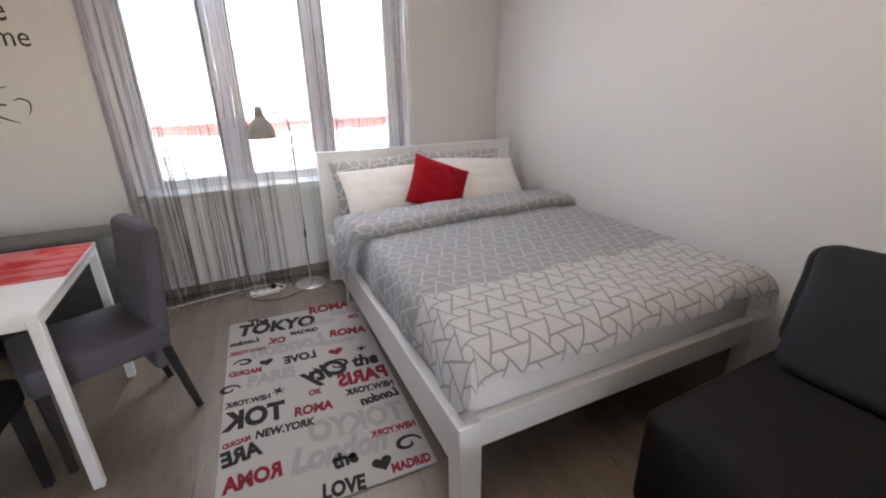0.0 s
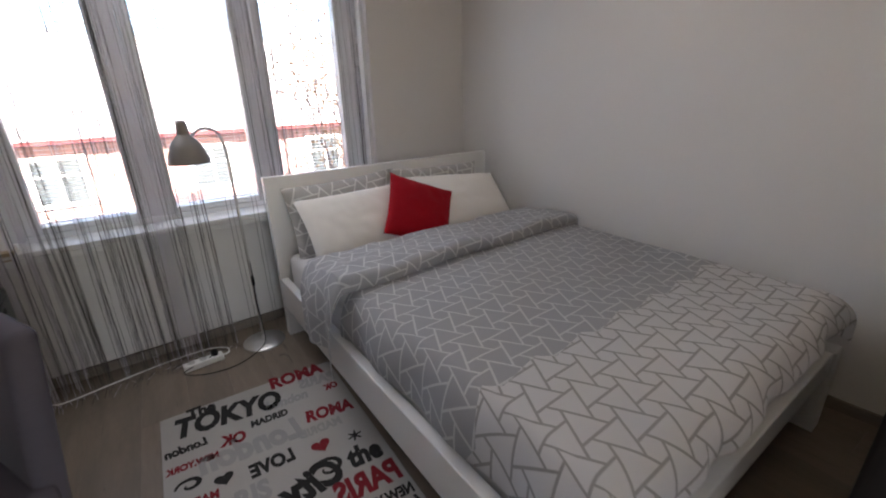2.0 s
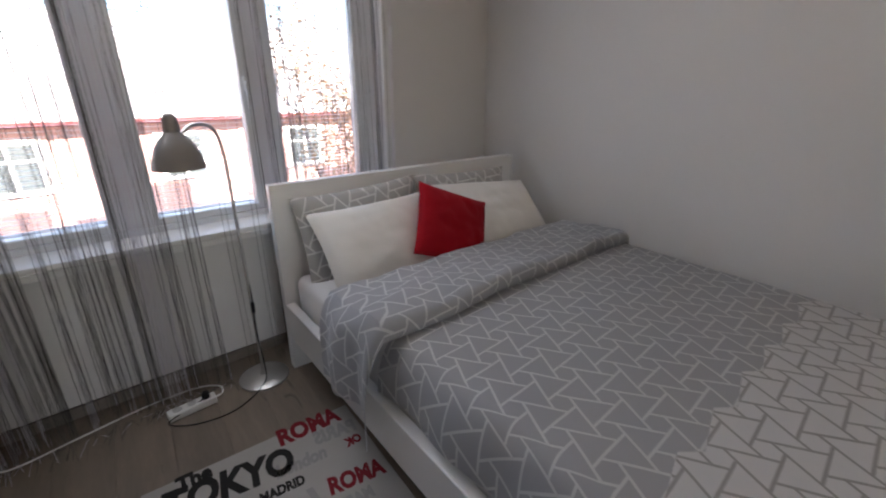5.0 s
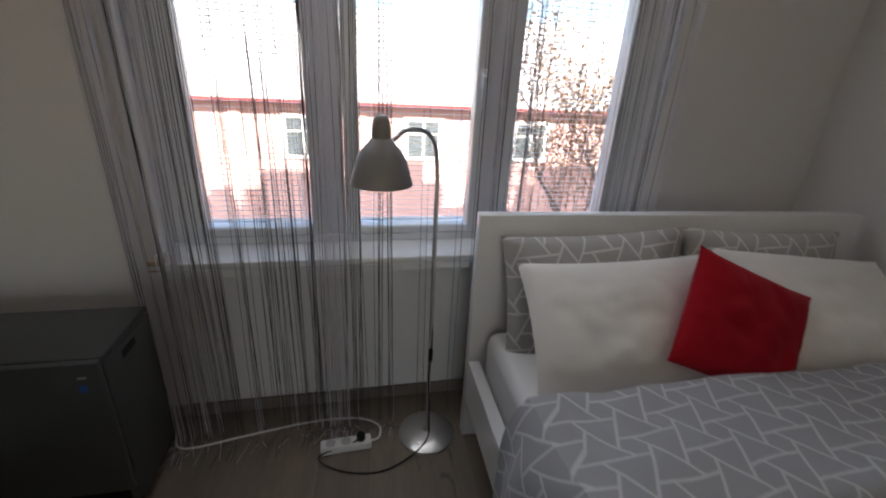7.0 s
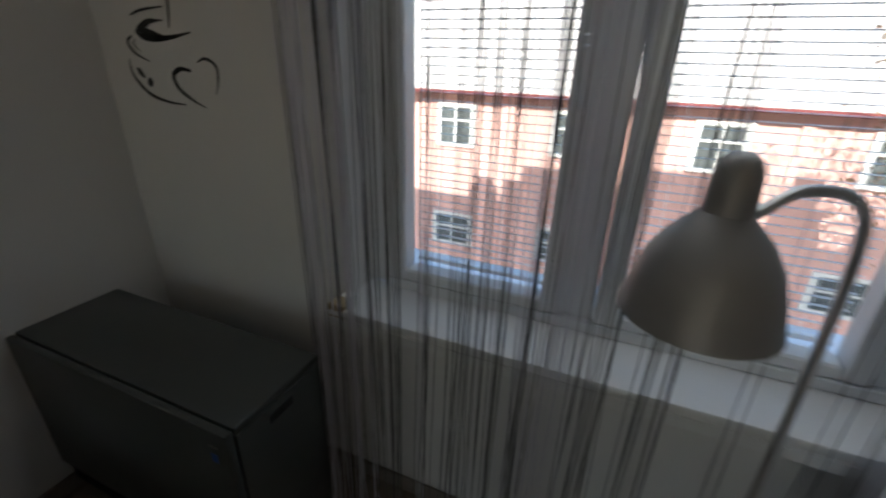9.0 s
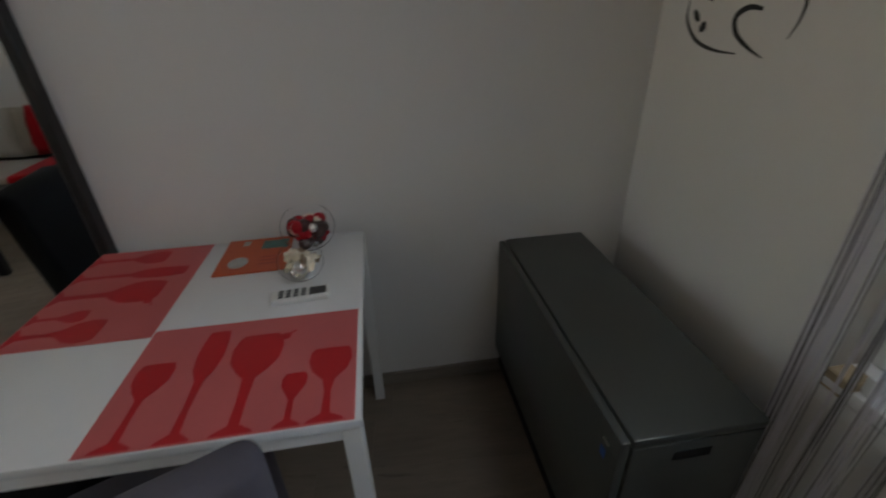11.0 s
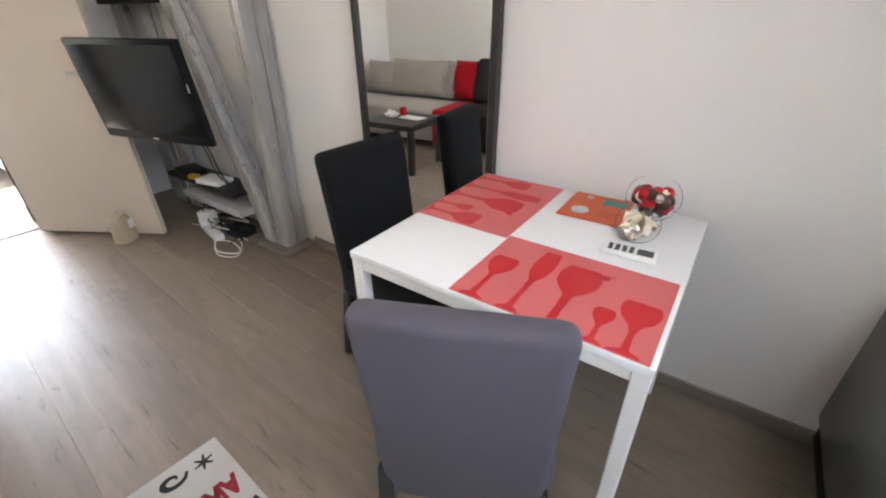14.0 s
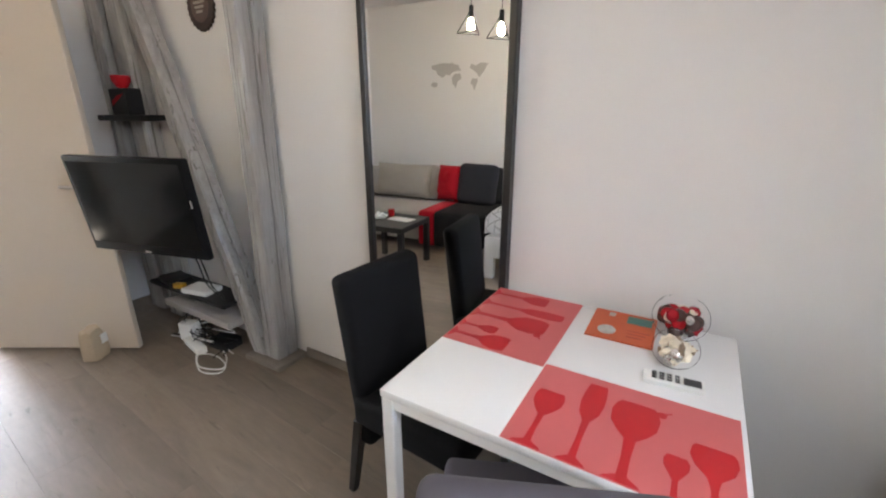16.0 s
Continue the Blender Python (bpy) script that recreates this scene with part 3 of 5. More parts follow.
DUVET = triangle_print("printed_duvet_cotton", (0.57, 0.565, 0.59), (0.90, 0.90, 0.90), (0.95, 0.935, 0.945), (0.52, 0.50, 0.50), 0.089)
SHAM = triangle_print("printed_pillow_cotton", (0.44, 0.43, 0.42), (0.74, 0.73, 0.71), (0.8, 0.8, 0.8), (0.4, 0.4, 0.4), -9.0)


def cloth_grid(nu, nv, fn, uvfn, thick=0.0):
    """A sheet of cloth from a function of (u, v), with its cloth-length coordinates."""
    bm = bmesh.new()
    lay = bm.loops.layers.uv.new("cloth")
    g = [[bm.verts.new(fn(i / nu, j / nv)) for i in range(nu + 1)] for j in range(nv + 1)]
    for j in range(nv):
        for i in range(nu):
            ff = bm.faces.new((g[j][i], g[j][i + 1], g[j + 1][i + 1], g[j + 1][i]))
            for lp, (a, b) in zip(ff.loops, ((i, j), (i + 1, j), (i + 1, j + 1), (i, j + 1))):
                lp[lay].uv = uvfn(a / nu, b / nv)
    if thick:
        bmesh.ops.solidify(bm, geom=bm.faces, thickness=thick)
    return bm


bed = thing("bed", "white lacquered double bed with a high headboard, made up", "bed", BED)
hb0 = BL - 0.05
bm = box(0.0, BW, hb0, BL, 0.0, 0.985, 0.004, 2)
part("headboard", bm, WHITE_LACQ, bed)
for x0 in (0.0, BW - 0.045):
    part("side_rail", box(x0, x0 + 0.045, 0.085, hb0 - 0.001, 0.20, 0.385, 0.003), WHITE_LACQ, bed)
part("foot_rail", box(0.085, BW - 0.085, 0.01, 0.05, 0.275, 0.385, 0.003), WHITE_LACQ, bed)
for x0 in (0.0, BW - 0.085):
    part("leg", box(x0, x0 + 0.085, 0.0, 0.085, 0.0, 0.387, 0.004), WHITE_LACQ, bed)
bm = bmesh.new()
for k in range(14):
    add_box(bm, 0.046, BW - 0.046, 0.15 + k * 0.147, 0.22 + k * 0.147, 0.255, 0.272)
part("slatted_base", bm, wood_mat("birch_slat", (0.5, 0.4, 0.28), (0.36, 0.28, 0.19)), bed)
part("mid_leg", box(BW / 2 - 0.03, BW / 2 + 0.03, 1.1, 1.16, 0, 0.255, 0.004), STEEL, bed)
mattress = tagged(finish("mattress", box(0.06, BW - 0.06, 0.055, hb0 - 0.004, 0.272, 0.53, 0.045, 4), SHEET, True), "white sheeted mattress on the bed frame", "mattress")
mattress.matrix_basis = BED


def over_edge(q, w, h):
    """How far in and how far down a cloth lies, q metres of cloth from its hem, where it bends over an edge."""
    arc = math.pi / 2 * math.sqrt((w * w + h * h) / 2)
    if q >= arc:
        return w + q - arc, 0.0
    an = (1 - q / arc) * math.pi / 2
    return w * (1 - math.sin(an)), h * (1 - math.cos(an))


def duvet_fn(u, v):
    wide = 1.896
    q = u * wide
    if u < 0.5:
        ix, dx = over_edge(q, 0.075, 0.20)
        x = 0.02 + ix
    else:
        ix, dx = over_edge(wide - q, 0.08, 0.19)
        x = BW + 0.005 - ix
    iy, dy = over_edge(v * 1.36, 0.11, 0.10)
    y = iy
    k = min(1.0, (dx + dy) * 8)
    z = 0.625 + 0.010 * math.sin(u * 5 + 1) * math.sin(v * 4) - max(dx, dy) - 0.25 * min(dx, dy)
    z += 0.011 * noise.noise(Vector((x * 2.6, y * 2.6, 0.3))) + 0.004 * noise.noise(Vector((x * 9, y * 7, 1.3)))
    y -= 0.014 * k * math.sin(x * 13 + noise.noise(Vector((x * 4, 0, 0))) * 4) * (dy > 0)
    x -= 0.012 * k * math.sin(y * 15) * (dx > 0) * (1 if u < 0.5 else -1)
    return Vector((x, y, max(z, 0.392)))


duvet = thing("duvet", "grey and white triangle-print duvet, folded back near the pillows", "duvet", BED)
part("cover", cloth_grid(96, 78, duvet_fn, lambda u, v: (u * 1.896, v * 1.36), 0.02), DUVET, duvet)


def fold_fn(u, v):
    # u across, hanging over both sides of the mattress; v from the rolled edge towards the pillows
    s = u * 2.04 - 0.30
    q = v * 0.50
    r = 0.041 + 0.007 * noise.noise(Vector((u * 7, 0, 3)))
    a = min(q / r, math.pi)
    y0 = 1.275 + 0.025 * noise.noise(Vector((u * 5, 0.5, 0))) + 0.03 * (u - 0.5)
    y = y0 + r - r * math.sin(a) + max(0.0, q - math.pi * r)
    z = 0.612 + r - r * math.cos(a) - 0.09 * max(0.0, q - math.pi * r)
    z += 0.014 * noise.noise(Vector((s * 5, y * 6, 4.0))) + 0.008 * noise.noise(Vector((s * 13, y * 11, 2.0)))
    if s < 0.07:
        t = 0.07 - s
        x = 0.04 - 0.09 * (1 - math.exp(-t * 12)) + 0.018 * math.sin(y * 24) * min(1, t * 5)
        z -= t * 0.98 - 0.02 * (1 - v)
        if v < 0.35:
            z -= (0.35 - v) * 0.22 * min(1, t * 4)
    elif s > BW - 0.06:
        t = s - (BW - 0.06)
        x = BW - 0.04 + 0.04 * (1 - math.exp(-t * 9))
        z -= t * 0.7
    else:
        x = s
    return Vector((x, y, z))


part("turned_back_edge", cloth_grid(80, 30, fold_fn, lambda u, v: (u * 2.04 + 0.03, 3 + v * 0.50), 0.012), DUVET, duvet)


def pillow_thing(name, label, w, h, d, m, material, seed, printed=False):
    bm = soft_pillow(w, h, d, 32, seed, 0.005, 0.06)
    if printed:
        lay = bm.loops.layers.uv.new("cloth")
        for f in bm.faces:
            for lp in f.loops:
                lp[lay].uv = (lp.vert.co.x + 1, lp.vert.co.y + 1)
    ob = tagged(finish(name, bm, material, True), label, "pillow", "pillows on the bed")
    ob.matrix_basis = m
    return ob


for k, (px, sd) in enumerate(((0.46, 1), (1.14, 2))):
    pillow_thing("pillow", "grey triangle-print pillow leaning on the headboard", 0.70, 0.47, 0.13, BED @ pose(px - 0.035, 2.095, 0.71, 76, 0, 0) @ pose(0, 0, 0, 0, 0, 2.5 if k == 0 else -2), SHAM, sd, True)
    pillow_thing("pillow", "white cotton pillow leaning on a grey one", 0.69, 0.45, 0.17, BED @ pose(px - 0.01 + 0.02 * k, 1.925 - 0.035 * k, 0.695 + 0.030 * k, 51 - 9 * k, 0, 0) @ pose(0, 0, 0, 0, 0, 1.5 if k == 0 else -6), PILLOW, sd + 4)
pillow_thing("cushion", "crimson red square cushion leaning on the pillows", 0.42, 0.38, 0.13, BED @ pose(0.755, 1.80, 0.745, 60, 0, 0) @ pose(0, 0, 0, 0, 0, -25), RED_CLOTH, 9)

# ---- rug ----
RUG = pose(0.955, 2.15, 0, 0, 0, -4.0)
RUG_M = surface("cream_rug_pile", (0.44, 0.415, 0.39), 0.95, var=0.08, big=6, fine=220, bump=0.6, dist=0.004)
rug = thing("rug", "cream rug printed with city names and hearts", "rug", RUG)
part("carpet", box(-0.40, 0.40, -0.76, 0.76, 0.0, 0.009, 0.003), RUG_M, rug)

# ---- dining table ----
TX0, TX1, TY0, TY1, TZ = -0.61, 0.15, 1.857, 2.65, 0.74
table = thing("dining_table", "small white square dining table against the wall", "table")
part("tabletop", box(TX0, TX1, TY0, TY1, TZ - 0.022, TZ, 0.003, 2), WHITE_TOP, table)
bm = bmesh.new()
for a in ((TX0 + 0.0385, TX1 - 0.0385, TY0 + 0.004, TY0 + 0.022), (TX0 + 0.0385, TX1 - 0.0385, TY1 - 0.022, TY1 - 0.004), (TX0 + 0.004, TX0 + 0.022, TY0 + 0.0385, TY1 - 0.0385), (TX1 - 0.022, TX1 - 0.004, TY0 + 0.0385, TY1 - 0.0385)):
    add_box(bm, *a, TZ - 0.052, TZ - 0.0222, 0.002)
part("apron", bm, WHITE_LACQ, table)
for lx in (TX0 + 0.002, TX1 - 0.038):
    for ly in (TY0 + 0.002, TY1 - 0.038):
        part("leg", box(lx, lx + 0.036, ly, ly + 0.036, 0, TZ - 0.0222, 0.003), WHITE_LACQ, table)
MAT_RED = surface("translucent_red_vinyl", (0.60, 0.135, 0.135), 0.55, var=0.04, bump=0.03)
MAT_DEEP = surface("deep_red_vinyl", (0.52, 0.010, 0.018), 0.5, var=0.04, bump=0.03)

# ---- chairs ----
def chair(label, m, cover, h=0.90):
    c = thing("dining_chair", label, "chair", m, "chairs at the dining table")
    w = 0.40
    bm = bmesh.new()
    add_box(bm, -w / 2, w / 2, -0.04, 0.035, 0.26, h, 0.03, 4)
    for v in bm.verts:
        k = max(0.0, (v.co.z - 0.40) / (h - 0.40))
        v.co.y -= 0.075 * k ** 1.5
        v.co.x *= 1 - 0.05 * (1 - k)
    part("backrest", bm, cover, c)
    part("seat", box(-w / 2 - 0.01, w / 2 + 0.01, -0.03, 0.42, 0.36, 0.47, 0.025, 3), cover, c)
    for sx in (-1, 1):
        for y0, back in ((0.385, 0), (-0.02, 1)):
            bm = bmesh.new()
            add_box(bm, -0.02, 0.02, -0.02, 0.02, 0.0, 0.365, 0.003)
            for v in bm.verts:
                k = 1 - v.co.z / 0.365
                v.co.x = v.co.x * (1 - 0.25 * k) + sx * (w / 2 - 0.02)
                v.co.y = v.co.y * (1 - 0.25 * k) + y0 - (0.07 * k if back else 0)
            part("leg", bm, BLACK_WOOD, c)
    return c


chair("slate grey slip-covered dining chair with black wooden legs", pose(0.30, 2.33, 0, 0, 0, 114), GREY_CLOTH, 0.885)
chair("black slip-covered high-backed dining chair with black wooden legs", pose(-0.25, 1.60, 0, 0, 0, -4), BLACK_CLOTH, 0.90)

# ---- storage heater ----
HX0, HX1, HY0, HY1, HZ = -0.66, 0.203, 3.125, 3.44, 0.632
heater = thing("storage_heater", "dark graphite enamelled storage heater on low feet in the corner", "heater")
part("casing", box(HX0, HX1, HY0 + 0.026, HY1, 0.05, HZ - 0.026, 0.006, 2), HEATER, heater)
part("top_panel", box(HX0, HX1, HY0 + 0.024, HY1 + 0.002, HZ - 0.025, HZ, 0.007, 2), HEATER, heater)
part("front_panel", box(HX0 + 0.002, HX1 - 0.002, HY0, HY0 + 0.022, 0.13, HZ - 0.004, 0.006, 2), HEATER, heater)
bm = bmesh.new()
for k in range(6):
    add_box(bm, HX0 + 0.03, HX1 - 0.03, HY0 + 0.01, HY0 + 0.024, 0.058 + k * 0.011, 0.063 + k * 0.011)
part("grille", bm, BLACK_PL, heater)
for fx in (HX0 + 0.03, HX1 - 0.07):
    part("foot", box(fx, fx + 0.04, HY0 + 0.04, HY1 - 0.03, 0, 0.05, 0.003), BLACK_PL, heater)

# ---- mirror ----
MY0, MY1, MZ0, MZ1 = 1.20, 1.873, 0.0, 2.05
mirror = thing("wall_mirror", "tall wall mirror in a black wooden frame", "mirror", pose(XL + 0.02, 1.54, 0, 0, -0.45, 3.0) @ pose(-XL, -1.54, 0))
part("glass", box(XL + 0.03, XL + 0.036, MY0 + 0.024, MY1 - 0.024, MZ0 + 0.024, MZ1 - 0.024), MIRROR, mirror, smooth=False)
for nm, a in (("frame_side", (MY0, MY0 + 0.029, MZ0, MZ1)), ("frame_side", (MY1 - 0.029, MY1, MZ0, MZ1)), ("frame_end", (MY0 + 0.0292, MY1 - 0.0292, MZ0, MZ0 + 0.029)), ("frame_end", (MY0 + 0.0292, MY1 - 0.0292, MZ1 - 0.029, MZ1))):
    part(nm, box(XL + 0.001, XL + 0.05, *a, 0.004), BLACK_WOOD, mirror)

# ---- door, open into the room ----
door = thing("door_1", "cream lacquered flush door standing open", "door", pose(0.262, -1.155, 0, 0, 0, 120.5), kind="structure")
part("leaf", box(0.0, 0.90, -0.04, 0.0, 0.012, 2.03, 0.003), DOORM, door)
bm = bmesh.new()
add_box(bm, DX0 - 0.07, DX0, YS - 0.19, YS + 0.012, 0, 2.12, 0.004)
add_box(bm, DX1, DX1 + 0.07, YS - 0.19, YS + 0.012, 0, 2.12, 0.004)
add_box(bm, DX0, DX1, YS - 0.19, YS + 0.012, 2.05, 2.12, 0.004)
structure("door_trim", bm, DOORM, "cream lacquered door frame", "door frame")
structure("threshold", box(DX0, DX1, YS - 0.18, YS + 0.01, -0.006, 0.006, 0.003), surface("dark_metal_strip", (0.10, 0.09, 0.08), 0.4, 0.8), "dark metal threshold strip", "threshold")

# ---- timber posts ----
def beam(name, label, a, b, w, d, seed, taper=0.28):
    """A rough-hewn timber from a to b, w wide and d deep, with dents and a drying crack."""
    r = random.Random(seed)
    a, b = Vector(a), Vector(b)
    dirv = (b - a).normalized()
    out = Vector((1, 0, 0))
    side = dirv.cross(out).normalized()
    bm = bmesh.new()
    n = 22
    prof = [(-0.5, -0.5), (0.5, -0.5), (0.5, -0.06), (0.2, -0.02), (0.49, 0.02), (0.5, 0.38), (0.42, 0.5), (-0.06, 0.5), (-0.10, 0.1), (-0.14, 0.49), (-0.42, 0.48), (-0.5, 0.38)]
    rings = []
    for i in range(n + 1):
        p = a.lerp(b, i / n)
        wob = 0.012 * noise.noise(Vector((i * 0.35, seed, 0)))
        ring = []
        for k, (s, o) in enumerate(prof):
            q = p + side * (s * w * (1 - taper * i / n) + wob + 0.006 * noise.noise(Vector((i * 0.6, k * 3.1, seed)))) + out * (o * d + 0.006 * noise.noise(Vector((i * 0.5, k * 1.7, seed + 5))))
            ring.append(bm.verts.new(q))
        rings.append(ring)
    m = len(prof)
    for ra, rb in zip(rings, rings[1:]):
        for k in range(m):
            bm.faces.new((ra[k], ra[(k + 1) % m], rb[(k + 1) % m], rb[k]))
    bm.faces.new(rings[0])
    bm.faces.new(rings[-1][::-1])
    ob = structure(name, bm, GREY_BEAM, label, "timber beam")
    ob.data.shade_smooth()
    ob.data.set_sharp_from_angle(angle=radians(30))
    return ob


beam("timber_post", "weathered grey timber post standing before the wall", (-0.565, 0.472, 0.0), (-0.565, 0.560, CEIL_Z), 0.125, 0.14, 1, 0.30)
beam("timber_brace", "weathered grey slanting timber brace", (-0.545, 0.372, 0.0), (-0.545, -0.62, CEIL_Z), 0.105, 0.11, 2, 0.15)
beam("timber_post", "weathered grey timber post behind the shelves", (-0.60, -0.66, 0.0), (-0.60, -0.66, CEIL_Z), 0.2, 0.1, 3)
beam("timber_post", "weathered grey timber post behind the door", (-0.60, -0.93, 0.0), (-0.60, -0.93, CEIL_Z), 0.2, 0.1, 4)
structure("post_plinth", box(-0.655, -0.44, 0.30, 0.60, 0, 0.03, 0.004), BASEB, "low grey plinth at the foot of the posts", "plinth")

# ---- television ----
tvm = pose(-0.115, 0.115, 0.965, 0, 0, 0) @ pose(0, 0, 0, 0, 0, 14.4) @ pose(0, 0, 0, 0, 6.2, 0)
tv = thing("television", "black flat-screen television on a wall arm", "television", tvm)
part("housing", box(-0.036, 0.0, -0.38, 0.38, -0.25, 0.25, 0.008, 2), TV_BLACK, tv)
part("screen", box(0.0005, 0.004, -0.355, 0.355, -0.20, 0.225, 0.002), SCREEN, tv)

# ---- sofa ----
SX0, SY0, SY1, SB = 1.80, -1.19, 0.88, 2.40
sofa = thing("sofa", "low warm grey sofa with a charcoal and red throw", "sofa")
part("base", box(SX0 + 0.03, XR - 0.03, SY0, SY1, 0.09, 0.24, 0.02, 2), SOFA_LIGHT, sofa)
part("seat_cushion", box(SX0, XR - 0.04, SY0, 0.18, 0.24, 0.42, 0.035, 3), SOFA_LIGHT, sofa)
part("charcoal_throw", box(SX0 - 0.008, XR - 0.04, 0.34, SY1 + 0.008, 0.05, 0.432, 0.035, 3), SOFA_DARK, sofa, "charcoal throw over the seat end")
part("red_band", box(SX0 - 0.009, XR - 0.04, 0.16, 0.36, 0.05, 0.4335, 0.03, 3), RED_CLOTH, sofa, "red woven band across the seat")
part("back_box", box(SB + 0.2, XR - 0.01, SY0, SY1 - 0.02, 0.433, 0.72, 0.04, 3), SOFA_DARK, sofa)


def back_cushion(name, y0, y1, z1, material, lean=16, thick=0.20, label="", x=SB):
    w, h = y1 - y0, z1 - 0.435
    o = part(name, soft_pillow(w, h, thick, 16, y0 * 3, 0.01), material, sofa, label)
    o.matrix_basis = pose(x + 0.08, (y0 + y1) / 2, 0.435 + h / 2, 90 - lean, 0, -90)
    return o


back_cushion("corner_cushion", -1.16, -0.72, 0.81, SOFA_LIGHT, 10)
back_cushion("back_cushion", -0.80, 0.0, 0.85, SOFA_LIGHT)
back_cushion("back_cushion", -0.02, 0.31, 0.85, SOFA_LIGHT, 16, 0.19)
back_cushion("red_cushion_band", 0.08, 0.37, 0.86, RED_CLOTH, 16, 0.26, "red band over the back cushion")


def block_cushion(name, y0, y1, h, thick, x, lean, material, label):
    """A boxy stuffed cushion with wide rounded edges, standing on the seat and leaning back."""
    bm = box(-thick / 2, thick / 2, -(y1 - y0) / 2, (y1 - y0) / 2, 0, h, min(0.07, thick * 0.42), 5)
    bmesh.ops.subdivide_edges(bm, edges=[e for e in bm.edges if e.calc_length() > 0.12], cuts=5, use_grid_fill=True)
    for v in bm.verts:
        u, w = v.co.y / (y1 - y0) * 2, v.co.z / h * 2 - 1
        v.co.x *= 0.82 + 0.3 * max(0.0, (1 - u * u) * (1 - w * w))
        v.co += 0.008 * noise.noise_vector(v.co * 6 + Vector((y0, 3, 1)))
    o = part(name, bm, material, sofa, label)
    o.matrix_basis = pose(x, (y0 + y1) / 2, 0.428, 0, lean, 0)


SLATE = cloth("slate_cotton", (0.030, 0.030, 0.036), 400, sheen=0.0)
block_cushion("charcoal_cushion", 0.285, 0.89, 0.42, 0.22, 2.57, 9, SOFA_DARK, "charcoal cover over the back cushion")
block_cushion("slate_cushion", 0.36, 0.83, 0.47, 0.15, 2.40, 16, SLATE, "slate scatter cushion leaning at the sofa end")
for fx in (SX0 + 0.1, XR - 0.15):
    for fy in (SY0 + 0.1, SY1 - 0.15):
        part("foot", box(fx, fx + 0.05, fy, fy + 0.05, 0, 0.09, 0.004), BLACK_WOOD, sofa)

# ---- coffee table ----
CX, CY = 0.96, -0.10
ct = thing("coffee_table", "small square black coffee table before the sofa", "coffee table")
part("tabletop", box(CX, CX + 0.55, CY, CY + 0.55, 0.40, 0.45, 0.004), BLACK_WOOD, ct)
for lx in (CX, CX + 0.5):
    for ly in (CY, CY + 0.5):
        part("leg", box(lx, lx + 0.05, ly, ly + 0.05, 0, 0.40, 0.003), BLACK_WOOD, ct)

# ---- floor lamp ----
LX, LY = 1.195, 3.345
lamp = thing("floor_lamp", "nickel floor lamp with a bell-shaped shade on a bent neck", "floor lamp")
part("base", lathe([(0.0, 0.0), (0.118, 0.0), (0.119, 0.008), (0.113, 0.012), (0.05, 0.02), (0.018, 0.026), (0.009, 0.045), (0.0, 0.06)], 40, centre=(LX, LY)), STEEL, lamp)
part("pole", tube(curve_points([(LX, LY, 0.05), (LX, LY, 0.5), (LX, LY + 0.01, 0.9), (LX - 0.002, LY + 0.02, 1.15), (LX - 0.035, LY - 0.01, 1.245), (LX - 0.11, LY - 0.06, 1.265), (LX - 0.16, LY - 0.095, 1.238)], 10), 0.0075, 12), STEEL, lamp)
SHC = (LX - 0.195, LY - 0.13)
part("shade", lathe([(0.0, 1.314), (0.010, 1.313), (0.018, 1.307), (0.0235, 1.295), (0.026, 1.27), (0.027, 1.248), (0.036, 1.237), (0.055, 1.217), (0.072, 1.188), (0.081, 1.158), (0.088, 1.13), (0.0915, 1.117), (0.090, 1.116), (0.085, 1.13), (0.078, 1.158), (0.067, 1.186), (0.052, 1.21), (0.035, 1.23), (0.0, 1.234)], 44, centre=SHC), SHADE, lamp)
part("lamp_bulb", lathe([(0, 1.15), (0.02, 1.153), (0.028, 1.17), (0.02, 1.195), (0.013, 1.22), (0, 1.225)], 16, centre=SHC), WHITE_PL, lamp)

def flat_stroke(points, w0, w1, place, bm=None, n=6):
    """A flat ribbon along a curve, w0 to w1 wide, swelling in its middle; place maps (u, v, lift) to the world."""
    bm = bm or bmesh.new()
    pts = [p.xy for p in curve_points([(a, b, 0) for a, b in points], n)]
    prev = None
    m = len(pts) - 1
    for i, p in enumerate(pts):
        d = (pts[min(i + 1, m)] - pts[max(i - 1, 0)]).normalized()
        nrm = Vector((-d.y, d.x))
        t = i / m
        w = (w0 * (1 - t) + w1 * t) * (0.35 + 0.65 * math.sin(math.pi * min(0.96, max(0.04, t)))) / 2
        cur = (bm.verts.new(place(*(p + nrm * w))), bm.verts.new(place(*(p - nrm * w))))
        if prev:
            bm.faces.new((prev[0], prev[1], cur[1], cur[0]))
        prev = cur
    return bm


def letters(name, body, size_to, m, material, parent, mirrored=False, shear=0.0, label="", bold=0.05, tall=1.4):
    """Words in the built-in font, made as wide as size_to, as a thin mesh at the pose m."""
    cu = bpy.data.curves.new(name, "FONT")
    cu.body, cu.extrude, cu.resolution_u, cu.shear, cu.offset = body, 0.0006, 3, shear, bold
    tmp = bpy.data.objects.new(name, cu)
    scene.collection.objects.link(tmp)
    me = bpy.data.meshes.new_from_object(tmp.evaluated_get(bpy.context.evaluated_depsgraph_get()))
    bpy.data.objects.remove(tmp)
    xs = [v.co.x for v in me.vertices]
    k = size_to / (max(xs) - min(xs))
    x0 = min(xs)
    for v in me.vertices:
        x = (v.co.x - x0) * k
        v.co = Vector((size_to - x if mirrored else x, v.co.y * k * tall, v.co.z))
    me.materials.clear()
    me.materials.append(material)
    ob = new(name, me)
    ob.parent = parent
    ob.matrix_basis = m
    if label:
        ob["label"] = label
    return ob


